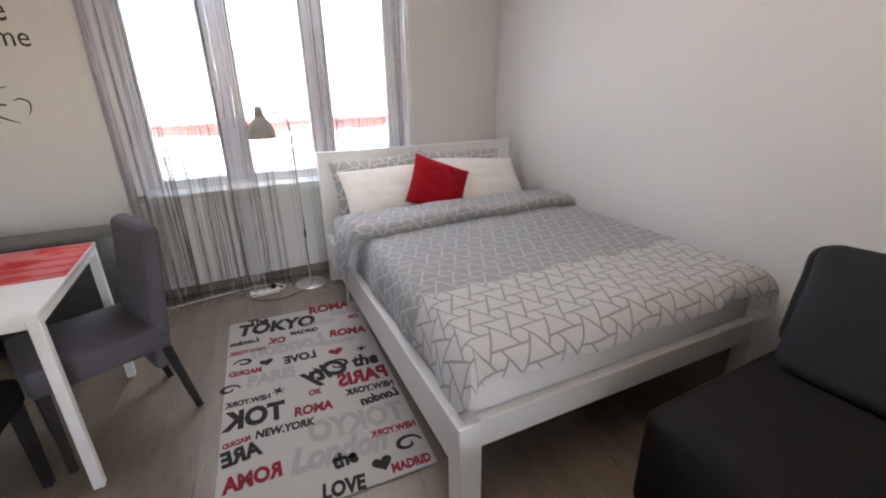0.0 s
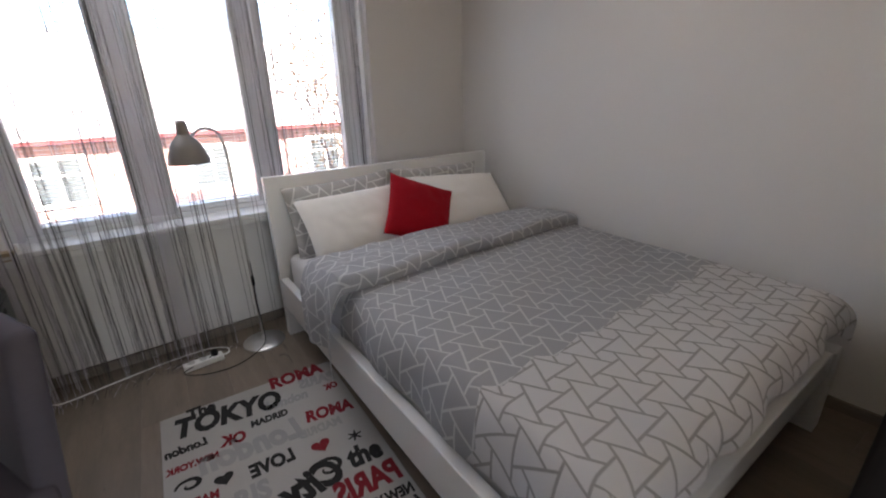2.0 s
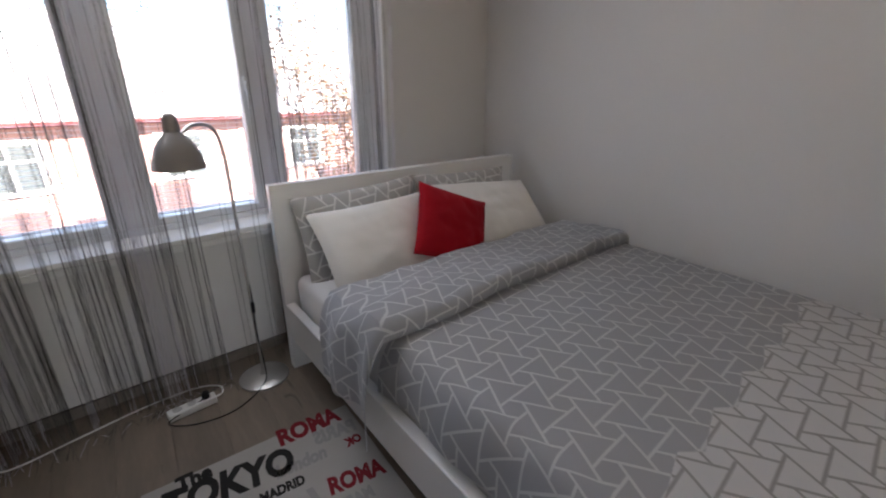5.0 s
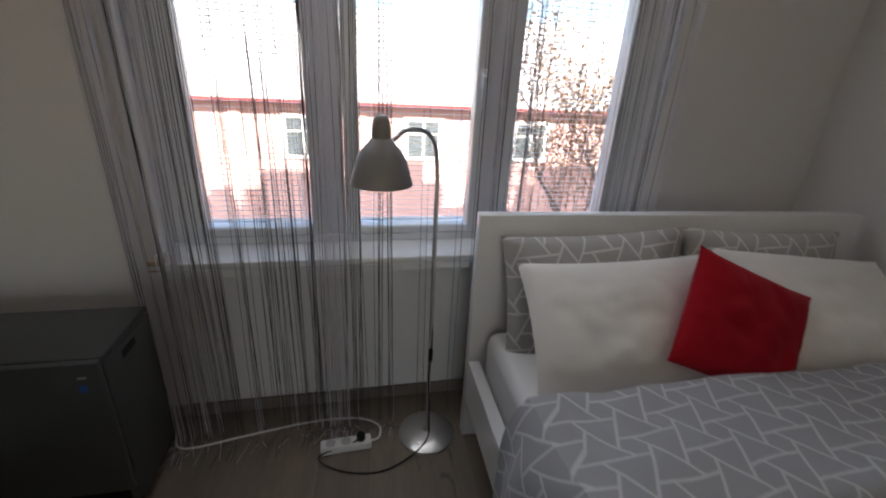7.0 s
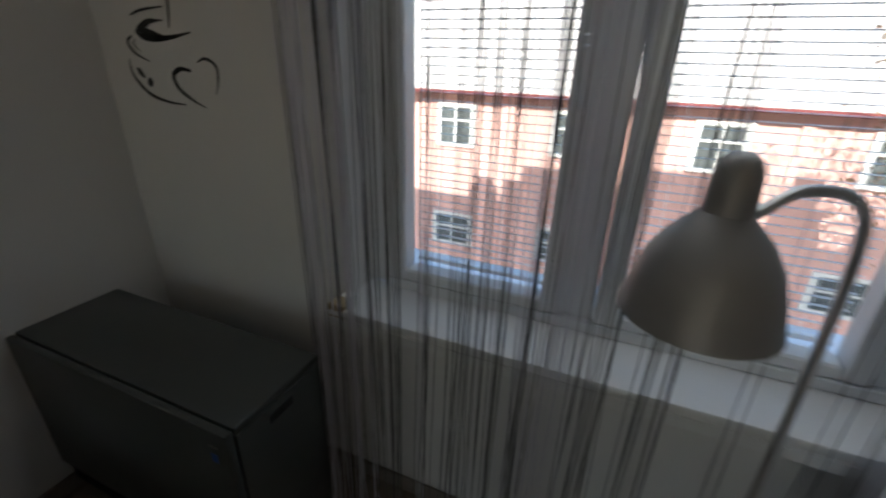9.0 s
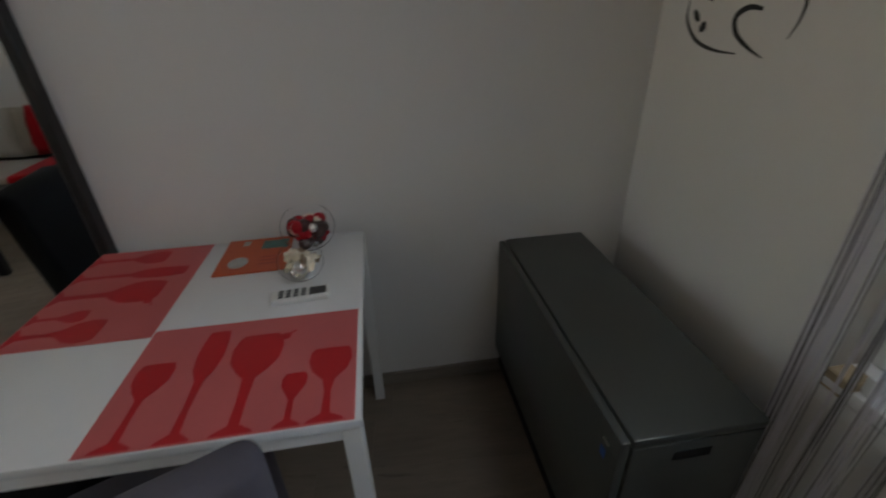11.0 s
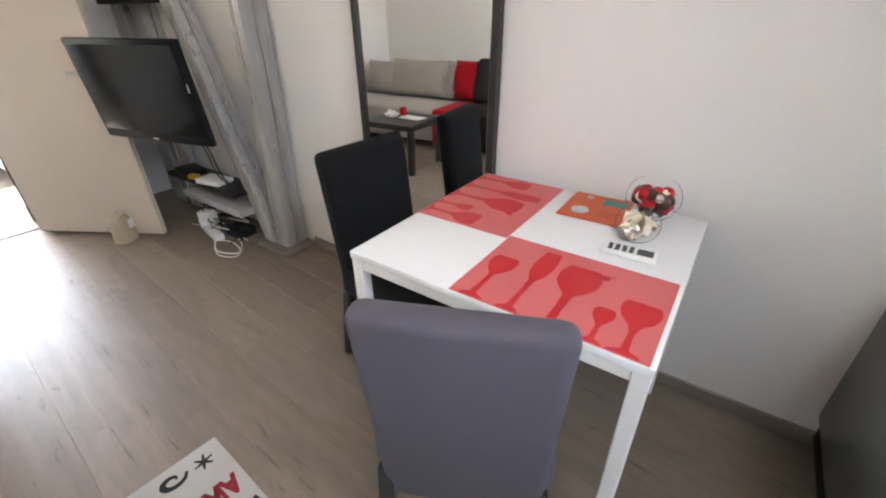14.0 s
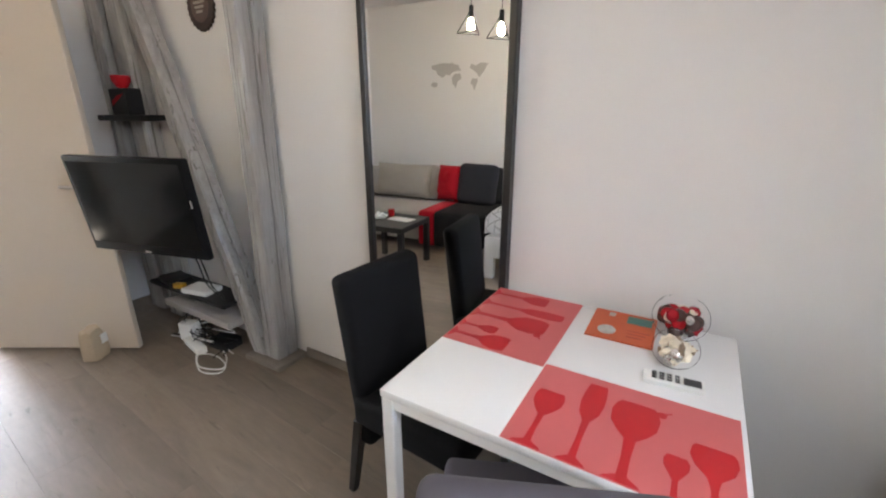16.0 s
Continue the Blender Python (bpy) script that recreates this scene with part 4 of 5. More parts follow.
def heart_outline(s):
    out = []
    for i in range(28):
        t = 2 * math.pi * i / 28
        out.append((s * 16 * math.sin(t) ** 3 / 34, s * (13 * math.cos(t) - 5 * math.cos(2 * t) - 2 * math.cos(3 * t) - math.cos(4 * t)) / 34))
    return out


# ---- printing on the rug ----
INK = {"k": surface("black_rug_print", (0.02, 0.019, 0.018), 0.95, var=0.2, fine=200, bump=0.4), "r": surface("dark_red_rug_print", (0.24, 0.012, 0.02), 0.95, var=0.2, fine=200, bump=0.4), "g": surface("grey_rug_print", (0.36, 0.35, 0.34), 0.95, var=0.15, fine=200, bump=0.4)}
RZ = 0.0094
WORDS_BLACK = [("TOKYO", -.355, .588, .456, -6, 0), ("MADRID", -.057, .465, .161, -3, 0), ("LOVE", -.112, .174, .171, 0, 1), ("the", .225, -.005, .14, -4, 0), ("City", -.04, -.05, .237, 6, 1), ("TOK", -.396, -.233, .262, -3, 1), ("NEW.YORK", -.26, -.334, .246, -4, 0), ("ARE", -.384, -.446, .155, 8, 1), ("LOVE", -.04, -.745, .159, -5, 0)]
WORDS_RED = [("ROMA", .158, .35, .217, -8, 0), ("OK", -.191, .419, .102, -9, 1), ("PARIS", .126, -.138, .252, -3, 1), ("OK", -.019, -.146, .064, -3, 0), ("ROMA", -.096, -.265, .173, -4, 0), ("ROMA", -.377, -.575, .212, 1, 1), ("MADRID", .225, -.735, .159, -2, 0)]
WORDS_GREY = [("PARIS", -.293, .043, .236, 2, 0), ("TOKYO", -.054, -.45, .422, -3, 1), ("London", -.137, -.583, .386, -4, 0)]
for ink, words in (("k", WORDS_BLACK), ("r", WORDS_RED), ("g", WORDS_GREY)):
    for body, x, y, wd, rot, mir in words:
        letters("lettering", body, wd, pose(x, y, RZ, 0, 0, rot), INK[ink], rug, bool(mir), 0.25 if body in ("London", "City") else 0.05)
SMALL_WORDS = [("k", "London", -.39, .477, .16, 0, 1), ("r", "NEW.YORK", -.39, .376, .19, -2, 1), ("r", "MADRID", -.385, .171, .16, -5, 1), ("k", "NEW.YORK", -.39, -.079, .20, -2, 1), ("k", "NEW.YORK", .143, -.219, .24, -4, 1), ("k", "London", .20, -.318, .187, 2, 1), ("r", "MADRID", -.385, -.345, .11, 8, 1), ("r", "NEW.YORK", .19, -.533, .2, -2, 1)]
SMALL_WORDS += [("g", "London", -.28, .31, .41, -3, 1), ("g", "PARIS", .199, .609, .18, -7, 1), ("k", "The", -.29, .69, .12, 3, 0), ("r", "ROMA", .08, .69, .27, -1, 0), ("g", "London", .02, .535, .20, -3, 0), ("g", "MADRID", .10, .265, .19, -3, 1), ("k", "the", .02, -.63, .1, 4, 0), ("r", "OK", .30, .52, .07, 0, 1)]
for ink, body, x, y, wd, rot, mir in SMALL_WORDS:
    letters("lettering", body, wd, pose(x, y, RZ, 0, 0, rot), INK[ink], rug, bool(mir), 0.2 if body == "London" else 0.05)
for ink, x, y, sz in (("k", -.199, .235, .075), ("r", .166, .18, .085), ("k", .2, -.675, .085)):
    o = part("heart", prism(heart_outline(sz), 0, 0.0006), INK[ink], rug, smooth=False)
    o.matrix_basis = pose(x, y, RZ, 0, 0, 6)
for x, y in ((.304, .15), (-.152, -.045), (-.33, -.69)):
    bm = bmesh.new()
    for k in range(3):
        c, s = math.cos(k * math.pi / 3 + .2), math.sin(k * math.pi / 3 + .2)
        flat_stroke([(-.032 * c, -.032 * s), (0, 0), (.032 * c, .032 * s)], 0.012, 0.012, lambda u, v, kk=k: Vector((u, v, kk * 0.0001)), bm, 2)
    o = part("star", bm, INK["k"], rug, smooth=False)
    o.matrix_basis = pose(x, y, RZ + 0.0002)
for x, y, sz, flip in ((.151, .05, .075, -1), (-.376, .06, .05, 1), (-.314, .28, .05, -1), (.323, -.62, .06, 1), (-.235, -.70, .045, -1)):
    st = [(sz * (1 - k * 0.085) * math.cos(k * 0.75) * flip, sz * 0.75 * (1 - k * 0.085) * math.sin(k * 0.75)) for k in range(10)]
    o = part("swirl", flat_stroke(st, 0.024, 0.014, lambda u, v: Vector((u, v, 0)), None, 4), INK["k"], rug, smooth=False)
    o.matrix_basis = pose(x, y, RZ + 0.0004)

# ---- things on the dining table ----
GLASSES = {
    "wine": [(0.0, .034), (.006, .03), (.018, .008), (.06, .006), (.11, .007), (.13, .022), (.155, .034), (.185, .036), (.205, .03), (.206, .0)],
    "flute": [(0.0, .03), (.006, .026), (.02, .008), (.07, .006), (.14, .008), (.17, .022), (.21, .027), (.25, .026), (.29, .021), (.291, 0)],
    "balloon": [(0.0, .036), (.006, .032), (.02, .01), (.07, .009), (.13, .012), (.15, .03), (.18, .048), (.22, .052), (.25, .044), (.262, .036), (.263, 0)],
    "short": [(0.0, .024), (.006, .02), (.016, .006), (.06, .005), (.078, .014), (.095, .023), (.115, .024), (.128, .018), (.129, 0)],
    "coupe": [(0.0, .034), (.006, .03), (.018, .008), (.07, .006), (.10, .012), (.125, .034), (.155, .043), (.18, .04), (.19, .034), (.191, 0)],
}


def placemat(label, m):
    t = thing("placemat", label, "placemat", m, "placemats")
    part("sheet", box(0, 0.452, 0, 0.324, 0.0006, 0.002, 0.0006), MAT_RED, t)
    for kind, u in (("wine", .055), ("flute", .15), ("balloon", .245), ("short", .335), ("coupe", .40)):
        p = GLASSES[kind]
        out = [(u + w, 0.004 + s) for s, w in p] + [(u - w, 0.004 + s) for s, w in reversed(p) if w > 0]
        part("glass_motif", prism(out, 0.0021, 0.0025), MAT_DEEP, t, "deep red glass silhouette", smooth=False)
    part("cherry_motif", prism([(0.297 + 0.011 * math.cos(k * math.pi / 8), 0.252 + 0.011 * math.sin(k * math.pi / 8)) for k in range(16)], 0.0021, 0.0025), MAT_DEEP, t, "deep red cherry silhouette", smooth=False)
    part("stick_motif", prism([(0.27, 0.236), (0.318, 0.266), (0.316, 0.270), (0.268, 0.240)], 0.0021, 0.0024), MAT_DEEP, t, smooth=False)
    return t


placemat("translucent red placemat with wine-glass silhouettes", pose(0.148, 2.187, TZ, 0, 0, 90))
placemat("translucent red placemat with wine-glass silhouettes", pose(-0.609, 1.86, TZ))
ORANGE = surface("orange_print", (0.58, 0.10, 0.025), 0.4, var=0.12, big=12, bump=0.02)
leaflet = thing("brochure", "orange printed brochure with small teal pictures", "brochure", pose(-0.505, 2.332, TZ, 0, 0, 1))
part("cover", box(-0.105, 0.105, -0.097, 0.097, 0.0006, 0.006, 0.001), ORANGE, leaflet)
TEAL = surface("teal_print", (0.06, 0.22, 0.20), 0.4, var=0.4, big=40, bump=0.0)
PALE = surface("pale_print", (0.5, 0.52, 0.5), 0.4, var=0.3, big=60, bump=0.0)
part("picture", box(-0.085, -0.03, 0.01, 0.085, 0.0061, 0.0066), TEAL, leaflet)
part("picture", prism([(0.045 + .032 * math.cos(a * .45), -.04 + .028 * math.sin(a * .45)) for a in range(14)], 0.0061, 0.0066), PALE, leaflet)
part("picture", box(-0.09, -0.06, -0.05, -0.03, 0.0061, 0.0066), PALE, leaflet)
bm = bmesh.new()
for k in range(3):
    add_box(bm, 0.02 + k * 0.02, 0.026 + k * 0.02, 0.02, 0.085 - 0.01 * k, 0.0061, 0.0065)
part("text_lines", bm, surface("faded_red_print", (0.40, 0.05, 0.02), 0.4, bump=0), leaflet)


BOWL_GLASS = glass_mat("thin_bowl_glass")
for _n in BOWL_GLASS.node_tree.nodes:
    if _n.type == "BSDF_PRINCIPLED":
        _n.inputs["IOR"].default_value = 1.045


def glass_bowl(label, x, y, r, seed, colours):
    bowl = thing("glass_bowl", label, "bowl", pose(x, y, TZ), "glass bowls on the table")
    prof = []
    for k in range(15):
        a = -math.pi / 2 + 0.35 + k / 14 * (math.pi / 2 - 0.35 + 0.72)
        prof.append((r * math.cos(a), r * 0.9 + r * 0.9 * math.sin(a)))
    z0 = prof[0][1]
    prof = [(a, b - z0 + 0.001) for a, b in prof]
    inner = [(max(0.002, a - 0.0014), b + (0.0014 if i < 4 else 0)) for i, (a, b) in enumerate(prof)]
    g = part("glass", lathe([(0, 0.001)] + prof + inner[::-1] + [(0, inner[0][1])], 36), BOWL_GLASS, bowl)
    g.visible_shadow = False
    rr = random.Random(seed)
    for k, (col, rad, kind) in enumerate(colours):
        for tries in range(60):
            p = Vector((rr.uniform(-1, 1), rr.uniform(-1, 1), rr.uniform(-1, 0.5)))
            if p.length < 1:
                break
        p = Vector((p.x * (r - rad - 0.006), p.y * (r - rad - 0.006), r * 0.82 + p.z * (r * 0.78 - rad * 0.8)))
        p.z = max(p.z, rad + 0.006)
        bm = bmesh.new()
        bmesh.ops.create_icosphere(bm, subdivisions=2, radius=rad)
        for v in bm.verts:
            if kind == "shell":
                v.co.z *= 0.45
                v.co *= 1 + 0.25 * math.sin(6 * math.atan2(v.co.y, v.co.x))
            elif kind == "petal":
                v.co *= 1 + 0.18 * math.sin(5 * math.atan2(v.co.y, v.co.x)) * math.cos(3 * v.co.z / rad)
        o = part({"shell": "shell", "petal": "flower"}.get(kind, "bauble"), bm, col, bowl)
        o.matrix_basis = pose(*p, rr.uniform(0, 180), rr.uniform(0, 180), rr.uniform(0, 180))


RED_G = surface("glossy_red_bauble", (0.42, 0.01, 0.02), 0.15, 0.4, bump=0)
DARK_G = surface("dark_brown_bauble", (0.06, 0.03, 0.025), 0.25, bump=0.05)
SHELL = surface("cream_shell", (0.72, 0.64, 0.50), 0.5, var=0.25, fine=40)
SHELL_D = surface("brown_shell", (0.28, 0.19, 0.12), 0.45, var=0.3, fine=40)
SILVER = surface("silver_bauble", (0.7, 0.66, 0.62), 0.15, 0.9, bump=0)
glass_bowl("round glass bowl filled with red and dark ornaments", -0.53, 2.49, 0.080, 3, 4 * [(RED_G, .024, "petal"), (RED_G, .021, "petal"), (DARK_G, .022, "ball"), (SHELL, .017, "shell"), (DARK_G, .024, "ball"), (SILVER, .014, "ball"), (DARK_G, .022, "ball"), (RED_G, .022, "ball"), (SHELL, .02, "petal"), (DARK_G, .02, "petal"), (RED_G, .02, "ball")])
glass_bowl("round glass bowl filled with shells and silver baubles", -0.35, 2.49, 0.060, 5, 4 * [(SHELL, .021, "shell"), (SHELL_D, .022, "shell"), (SHELL, .022, "shell"), (SILVER, .02, "ball"), (SHELL, .02, "shell"), (SHELL_D, .018, "shell"), (SHELL, .02, "shell"), (SHELL, .02, "shell"), (SHELL_D, .02, "shell"), (SHELL, .022, "shell"), (SHELL, .018, "petal")])
remote = thing("remote_control", "white remote control with dark grey buttons", "remote control", pose(-0.25, 2.497, TZ, 0, 0, 94))
part("body", box(-0.07, 0.07, -0.023, 0.023, 0.0006, 0.018, 0.005, 3), WHITE_PL, remote)
BTN = surface("dark_grey_rubber", (0.06, 0.06, 0.065), 0.6, bump=0.02)
part("display", box(0.022, 0.062, -0.017, 0.017, 0.0181, 0.0187, 0.0003), BTN, remote)
for i in range(4):
    for j in range(3):
        part("button", box(-0.052 + i * 0.018, -0.040 + i * 0.018, -0.017 + j * 0.0125, -0.0085 + j * 0.0125, 0.0181, 0.0205, 0.001), BTN, remote)

# ---- wall sticker by the window ----
VINYL = surface("black_vinyl_sticker", (0.012, 0.012, 0.012), 0.45, var=0.1, bump=0.0)
sticker = thing("wall_sticker", "black vinyl wall sticker of a coffee cup and heart with lettering", "wall sticker", pose(-0.539, YN - 0.0012, 1.252))


STROKES = [
    ("steam", [(497, -60), (500, -20), (495, 30), (485, 90)], 14, 10), ("rim", [(350, 45), (395, 27), (475, 17)], 8, 8), ("coffee", [(358, 103), (385, 122), (430, 128), (490, 121), (555, 105)], 26, 12), ("coffee", [(362, 103), (385, 85), (420, 66), (465, 63)], 34, 8), ("coffee", [(380, 100), (400, 105), (440, 118), (470, 120)], 36, 10),
    ("handle", [(338, 118), (318, 140), (335, 180), (385, 212)], 16, 8), ("handle", [(345, 130), (340, 150), (358, 178)], 8, 6), ("body", [(305, 205), (310, 270), (355, 335), (420, 364), (490, 371)], 14, 10), ("bean", [(330, 238), (342, 258), (354, 275)], 22, 18), ("bean", [(362, 285), (370, 292), (380, 300)], 34, 30),
    ("heart", [(532, 240), (495, 235), (466, 262), (478, 310), (520, 350), (562, 376)], 22, 10), ("heart", [(562, 207), (590, 194), (622, 218), (622, 270), (608, 320)], 12, 8)]
for nm, pts, w0, w1 in STROKES:
    bm = bmesh.new()
    pts = [((a - 305) * 0.00112, (370 - b) * 0.00072) for a, b in pts]
    flat_stroke(pts, w0 * 0.0009, w1 * 0.0009, lambda u, v: Vector((u, 0, v)), bm)
    part(nm, bm, VINYL, sticker, smooth=False)
letters("lettering", "me", 0.15, pose(0.30, 0, 0.40, 90, 0, 0), VINYL, sticker, bold=0.0, tall=1.15)
letters("lettering", "e", 0.065, pose(0.318, 0, 0.525, 90, 0, 0), VINYL, sticker, bold=0.0, tall=1.15)

# ---- by the window ----
block = thing("curtain_clip", "small wooden block with a white clip on the sill end", "clip", pose(0.225, 3.515, WZ0))
part("block", box(-0.012, 0.04, -0.03, 0.02, -0.03, 0.012, 0.003), wood_mat("pale_block_wood", (0.5, 0.4, 0.26), (0.34, 0.26, 0.16)), block)
part("clip", box(0.041, 0.058, -0.02, 0.015, 0.001, 0.04, 0.003), WHITE_PL, block)
strip = thing("power_strip", "white three-way power strip lying on the floor", "power strip", pose(0.86, 3.315, 0, 0, 0, 3))
part("body", box(-0.10, 0.10, -0.026, 0.026, 0.0, 0.036, 0.006, 2), WHITE_PL, strip)
for k in (-0.06, 0.0, 0.06):
    part("socket", lathe([(0.0, 0.0362), (0.019, 0.0362), (0.02, 0.0375), (0.017, 0.037), (0.0, 0.0369)], 18, centre=(k, 0)), surface("socket_grey", (0.5, 0.5, 0.49), 0.5), strip)
part("plug", lathe([(0.0, 0.038), (0.017, 0.038), (0.018, 0.06), (0.012, 0.068), (0.0, 0.07)], 16, centre=(0.06, 0)), BLACK_PL, strip)
part("cord", tube(curve_points([(0.10, 0, 0.018), (0.135, 0.02, 0.012), (0.14, 0.09, 0.006), (0.05, 0.15, 0.006), (-0.15, 0.165, 0.006), (-0.4, 0.14, 0.006), (-0.62, 0.12, 0.006), (-0.67, 0.2, 0.02), (-0.68, 0.21, 0.14)], 6), 0.0042, 6), WHITE_PL, strip)
part("cord", tube(curve_points([(LX, LY + 0.012, 0.7), (LX + 0.004, LY - 0.009, 0.45), (LX - 0.004, LY - 0.011, 0.30), (LX + 0.006, LY - 0.01, 0.10), (LX - 0.01, LY - 0.06, 0.026), (LX - 0.10, LY - 0.13, 0.01), (LX - 0.22, LY - 0.17, 0.006), (LX - 0.36, LY - 0.14, 0.006), (LX - 0.44, LY - 0.08, 0.02), (LX - 0.32, LY - 0.04, 0.03), (LX - 0.28, LY - 0.05, 0.06)], 6), 0.003, 6), BLACK_PL, lamp)
part("switch", box(LX - 0.008, LX + 0.008, LY - 0.02, LY - 0.008, 0.38, 0.44, 0.004), BLACK_PL, lamp)
part("label", box(HX1 - 0.06, HX1 - 0.042, HY0 - 0.0012, HY0 - 0.0002, HZ - 0.10, HZ - 0.075), surface("blue_sticker", (0.03, 0.10, 0.4), 0.5), heater)
part("badge", box(HX1 - 0.058, HX1 - 0.036, HY0 - 0.0012, HY0 - 0.0002, HZ - 0.055, HZ - 0.048), STEEL, heater)
part("handle_recess", box(HX1 + 0.0002, HX1 + 0.0015, HY0 + 0.12, HY0 + 0.2, HZ - 0.075, HZ - 0.05), BLACK_PL, heater)

# ---- things by the posts ----
SHX = -0.445
shelf = thing("wall_shelf", "small black wall shelf on the posts", "shelf")
part("board", box(-0.545, SHX, -0.90, -0.26, 1.365, 1.40, 0.003), BLACK_PL, shelf)
orn = thing("gift_box", "black box with red flap and red cup on a shelf", "box", pose(-0.49, -0.56, 1.40))
part("box_body", box(-0.045, 0.045, -0.115, 0.085, 0.0, 0.15, 0.004), BLACK_PL, orn)
part("red_flap", prism([(-0.10, 0.05), (0.0, 0.09), (0.06, 0.12), (-0.02, 0.11), (-0.09, 0.08)], 0.0455, 0.047, None, Matrix(((0, 0, 1, 0), (1, 0, 0, 0), (0, 1, 0, 0), (0, 0, 0, 1)))), RED_CLOTH, orn, smooth=False)
part("red_cup", lathe([(0.0, 0.151), (0.022, 0.151), (0.03, 0.16), (0.05, 0.19), (0.052, 0.225), (0.046, 0.225), (0.04, 0.19), (0.0, 0.165)], 20, centre=(0, -0.03)), surface("red_ceramic", (0.45, 0.01, 0.015), 0.25), orn)
low = thing("media_shelf", "low black and white shelf holding cables and boxes below the television", "shelf")
part("board", box(-0.60, -0.40, -0.60, 0.22, 0.315, 0.34, 0.003), BLACK_PL, low)
part("lower_board", box(-0.60, -0.40, -0.45, 0.24, 0.19, 0.235, 0.003), surface("pale_grey_board", (0.42, 0.41, 0.41), 0.5), low)
for yy in (-0.42, 0.16):
    part("support", box(-0.60, -0.585, yy, yy + 0.03, 0.0, 0.315, 0.002), BLACK_PL, low)


def carton(name, label, cat, x, y, z, sx, sy, sz, rot, mt):
    o = tagged(finish(name, box(-sx / 2, sx / 2, -sy / 2, sy / 2, 0, sz, 0.004, 2), mt, True), label, cat)
    o.matrix_basis = pose(x, y, z, 0, 0, rot)
    return o


carton("router", "flat white network box on the media shelf", "router", -0.47, -0.10, 0.34, 0.13, 0.20, 0.03, 12, WHITE_PL)
carton("tool_case", "black case with a yellow mark on the media shelf", "case", -0.48, -0.42, 0.34, 0.14, 0.2, 0.035, -8, BLACK_PL)
carton("battery_pack", "small yellow pack on the media shelf", "pack", -0.43, -0.28, 0.34, 0.04, 0.07, 0.03, 20, surface("yellow_plastic", (0.55, 0.30, 0.02), 0.5))
carton("power_adapter", "white power adapter standing on the floor", "adapter", -0.41, -0.22, 0.0, 0.07, 0.11, 0.12, 15, WHITE_PL)
carton("extension_block", "white extension block lying on the floor", "power strip", -0.355, -0.08, 0.0, 0.06, 0.22, 0.04, -10, WHITE_PL)
carton("media_player", "small black media box on the floor", "media box", -0.47, 0.06, 0.0, 0.12, 0.16, 0.06, 5, BLACK_PL)
rc = random.Random(21)
for k in range(9):
    pts = [(-0.45 + rc.uniform(-.07, .09), -0.2 + rc.uniform(-.2, .4), rc.uniform(0.02, 0.12)) for _ in range(5)]
    pts[0] = (pts[0][0], pts[0][1], 0.16)
    pts[-1] = (pts[-1][0] + 0.03, pts[-1][1], 0.006)
    cable = tagged(finish("cable", tube(curve_points(pts, 6), 0.0035, 6), WHITE_PL if k % 3 == 0 else BLACK_PL, True), "tangled white cable below the media shelf" if k % 3 == 0 else "tangled black cable below the media shelf", "cable", "cables below the shelf")
tagged(finish("cable", tube(curve_points([(-0.36, -0.02, 0.01), (-0.30, 0.02, 0.006), (-0.22, 0.20, 0.006), (-0.26, 0.31, 0.006), (-0.33, 0.27, 0.006), (-0.36, 0.12, 0.006), (-0.31, 0.03, 0.009), (-0.24, 0.16, 0.01), (-0.29, 0.29, 0.01), (-0.37, 0.22, 0.006), (-0.42, 0.10, 0.006)], 7), 0.004, 6), WHITE_PL, True), "looped white cable on the laminate floor", "cable", "cables below the shelf")
for k, yy in enumerate((-0.02, 0.03)):
    tagged(finish("cable", tube(curve_points([(-0.38, 0.0 + yy, 0.72), (-0.42, 0.02 + yy, 0.58), (-0.40, 0.12 + yy, 0.46), (-0.44, 0.16 + yy, 0.37)], 6), 0.004, 6), BLACK_PL, True), "black cable hanging from the television", "cable", "cables below the shelf")
part("arm", box(-0.40, -0.037, -0.22, -0.17, -0.05, 0.05, 0.006), BLACK_PL, tv)
part("logo", box(0.0042, 0.005, -0.02, 0.02, -0.238, -0.228), STEEL, tv)
part("power_light", box(0.0005, 0.004, 0.364, 0.372, 0.02, 0.06, 0.001), STEEL, tv)
# paper bag by the door
KRAFT = surface("creased_kraft_paper", (0.52, 0.42, 0.30), 0.8, var=0.12, big=14, fine=90, bump=0.5, dist=0.006)
bm = bmesh.new()
rings = []
rb = random.Random(4)
for j in range(7):
    z = j / 6
    ring = []
    for i in range(16):
        a = 2 * math.pi * i / 16
        k = (abs(math.cos(a)) ** 4 + abs(math.sin(a)) ** 4) ** -0.25
        s = 1.0 + 0.08 * math.sin(z * 4) - 0.18 * z * z
        ring.append(bm.verts.new((0.062 * k * math.cos(a) * s + rb.uniform(-.005, .005), 0.05 * k * math.sin(a) * s + rb.uniform(-.005, .005), 0.185 * z + (rb.uniform(-.012, .012) if j == 6 else 0))))
    rings.append(ring)
for a, b in zip(rings, rings[1:]):
    for i in range(16):
        bm.faces.new((a[i], a[(i + 1) % 16], b[(i + 1) % 16], b[i]))
bm.faces.new(rings[0])
bm.faces.new(rings[-1])
bag = thing("paper_bag", "crumpled brown paper bag leaning by the open door", "bag", pose(0.01, -0.50, 0, 0, 0, 28))
part("bag_body", bm, KRAFT, bag)
part("white_label", box(-0.045, 0.0, 0.056, 0.0572, 0.09, 0.15), WHITE_PL, bag)
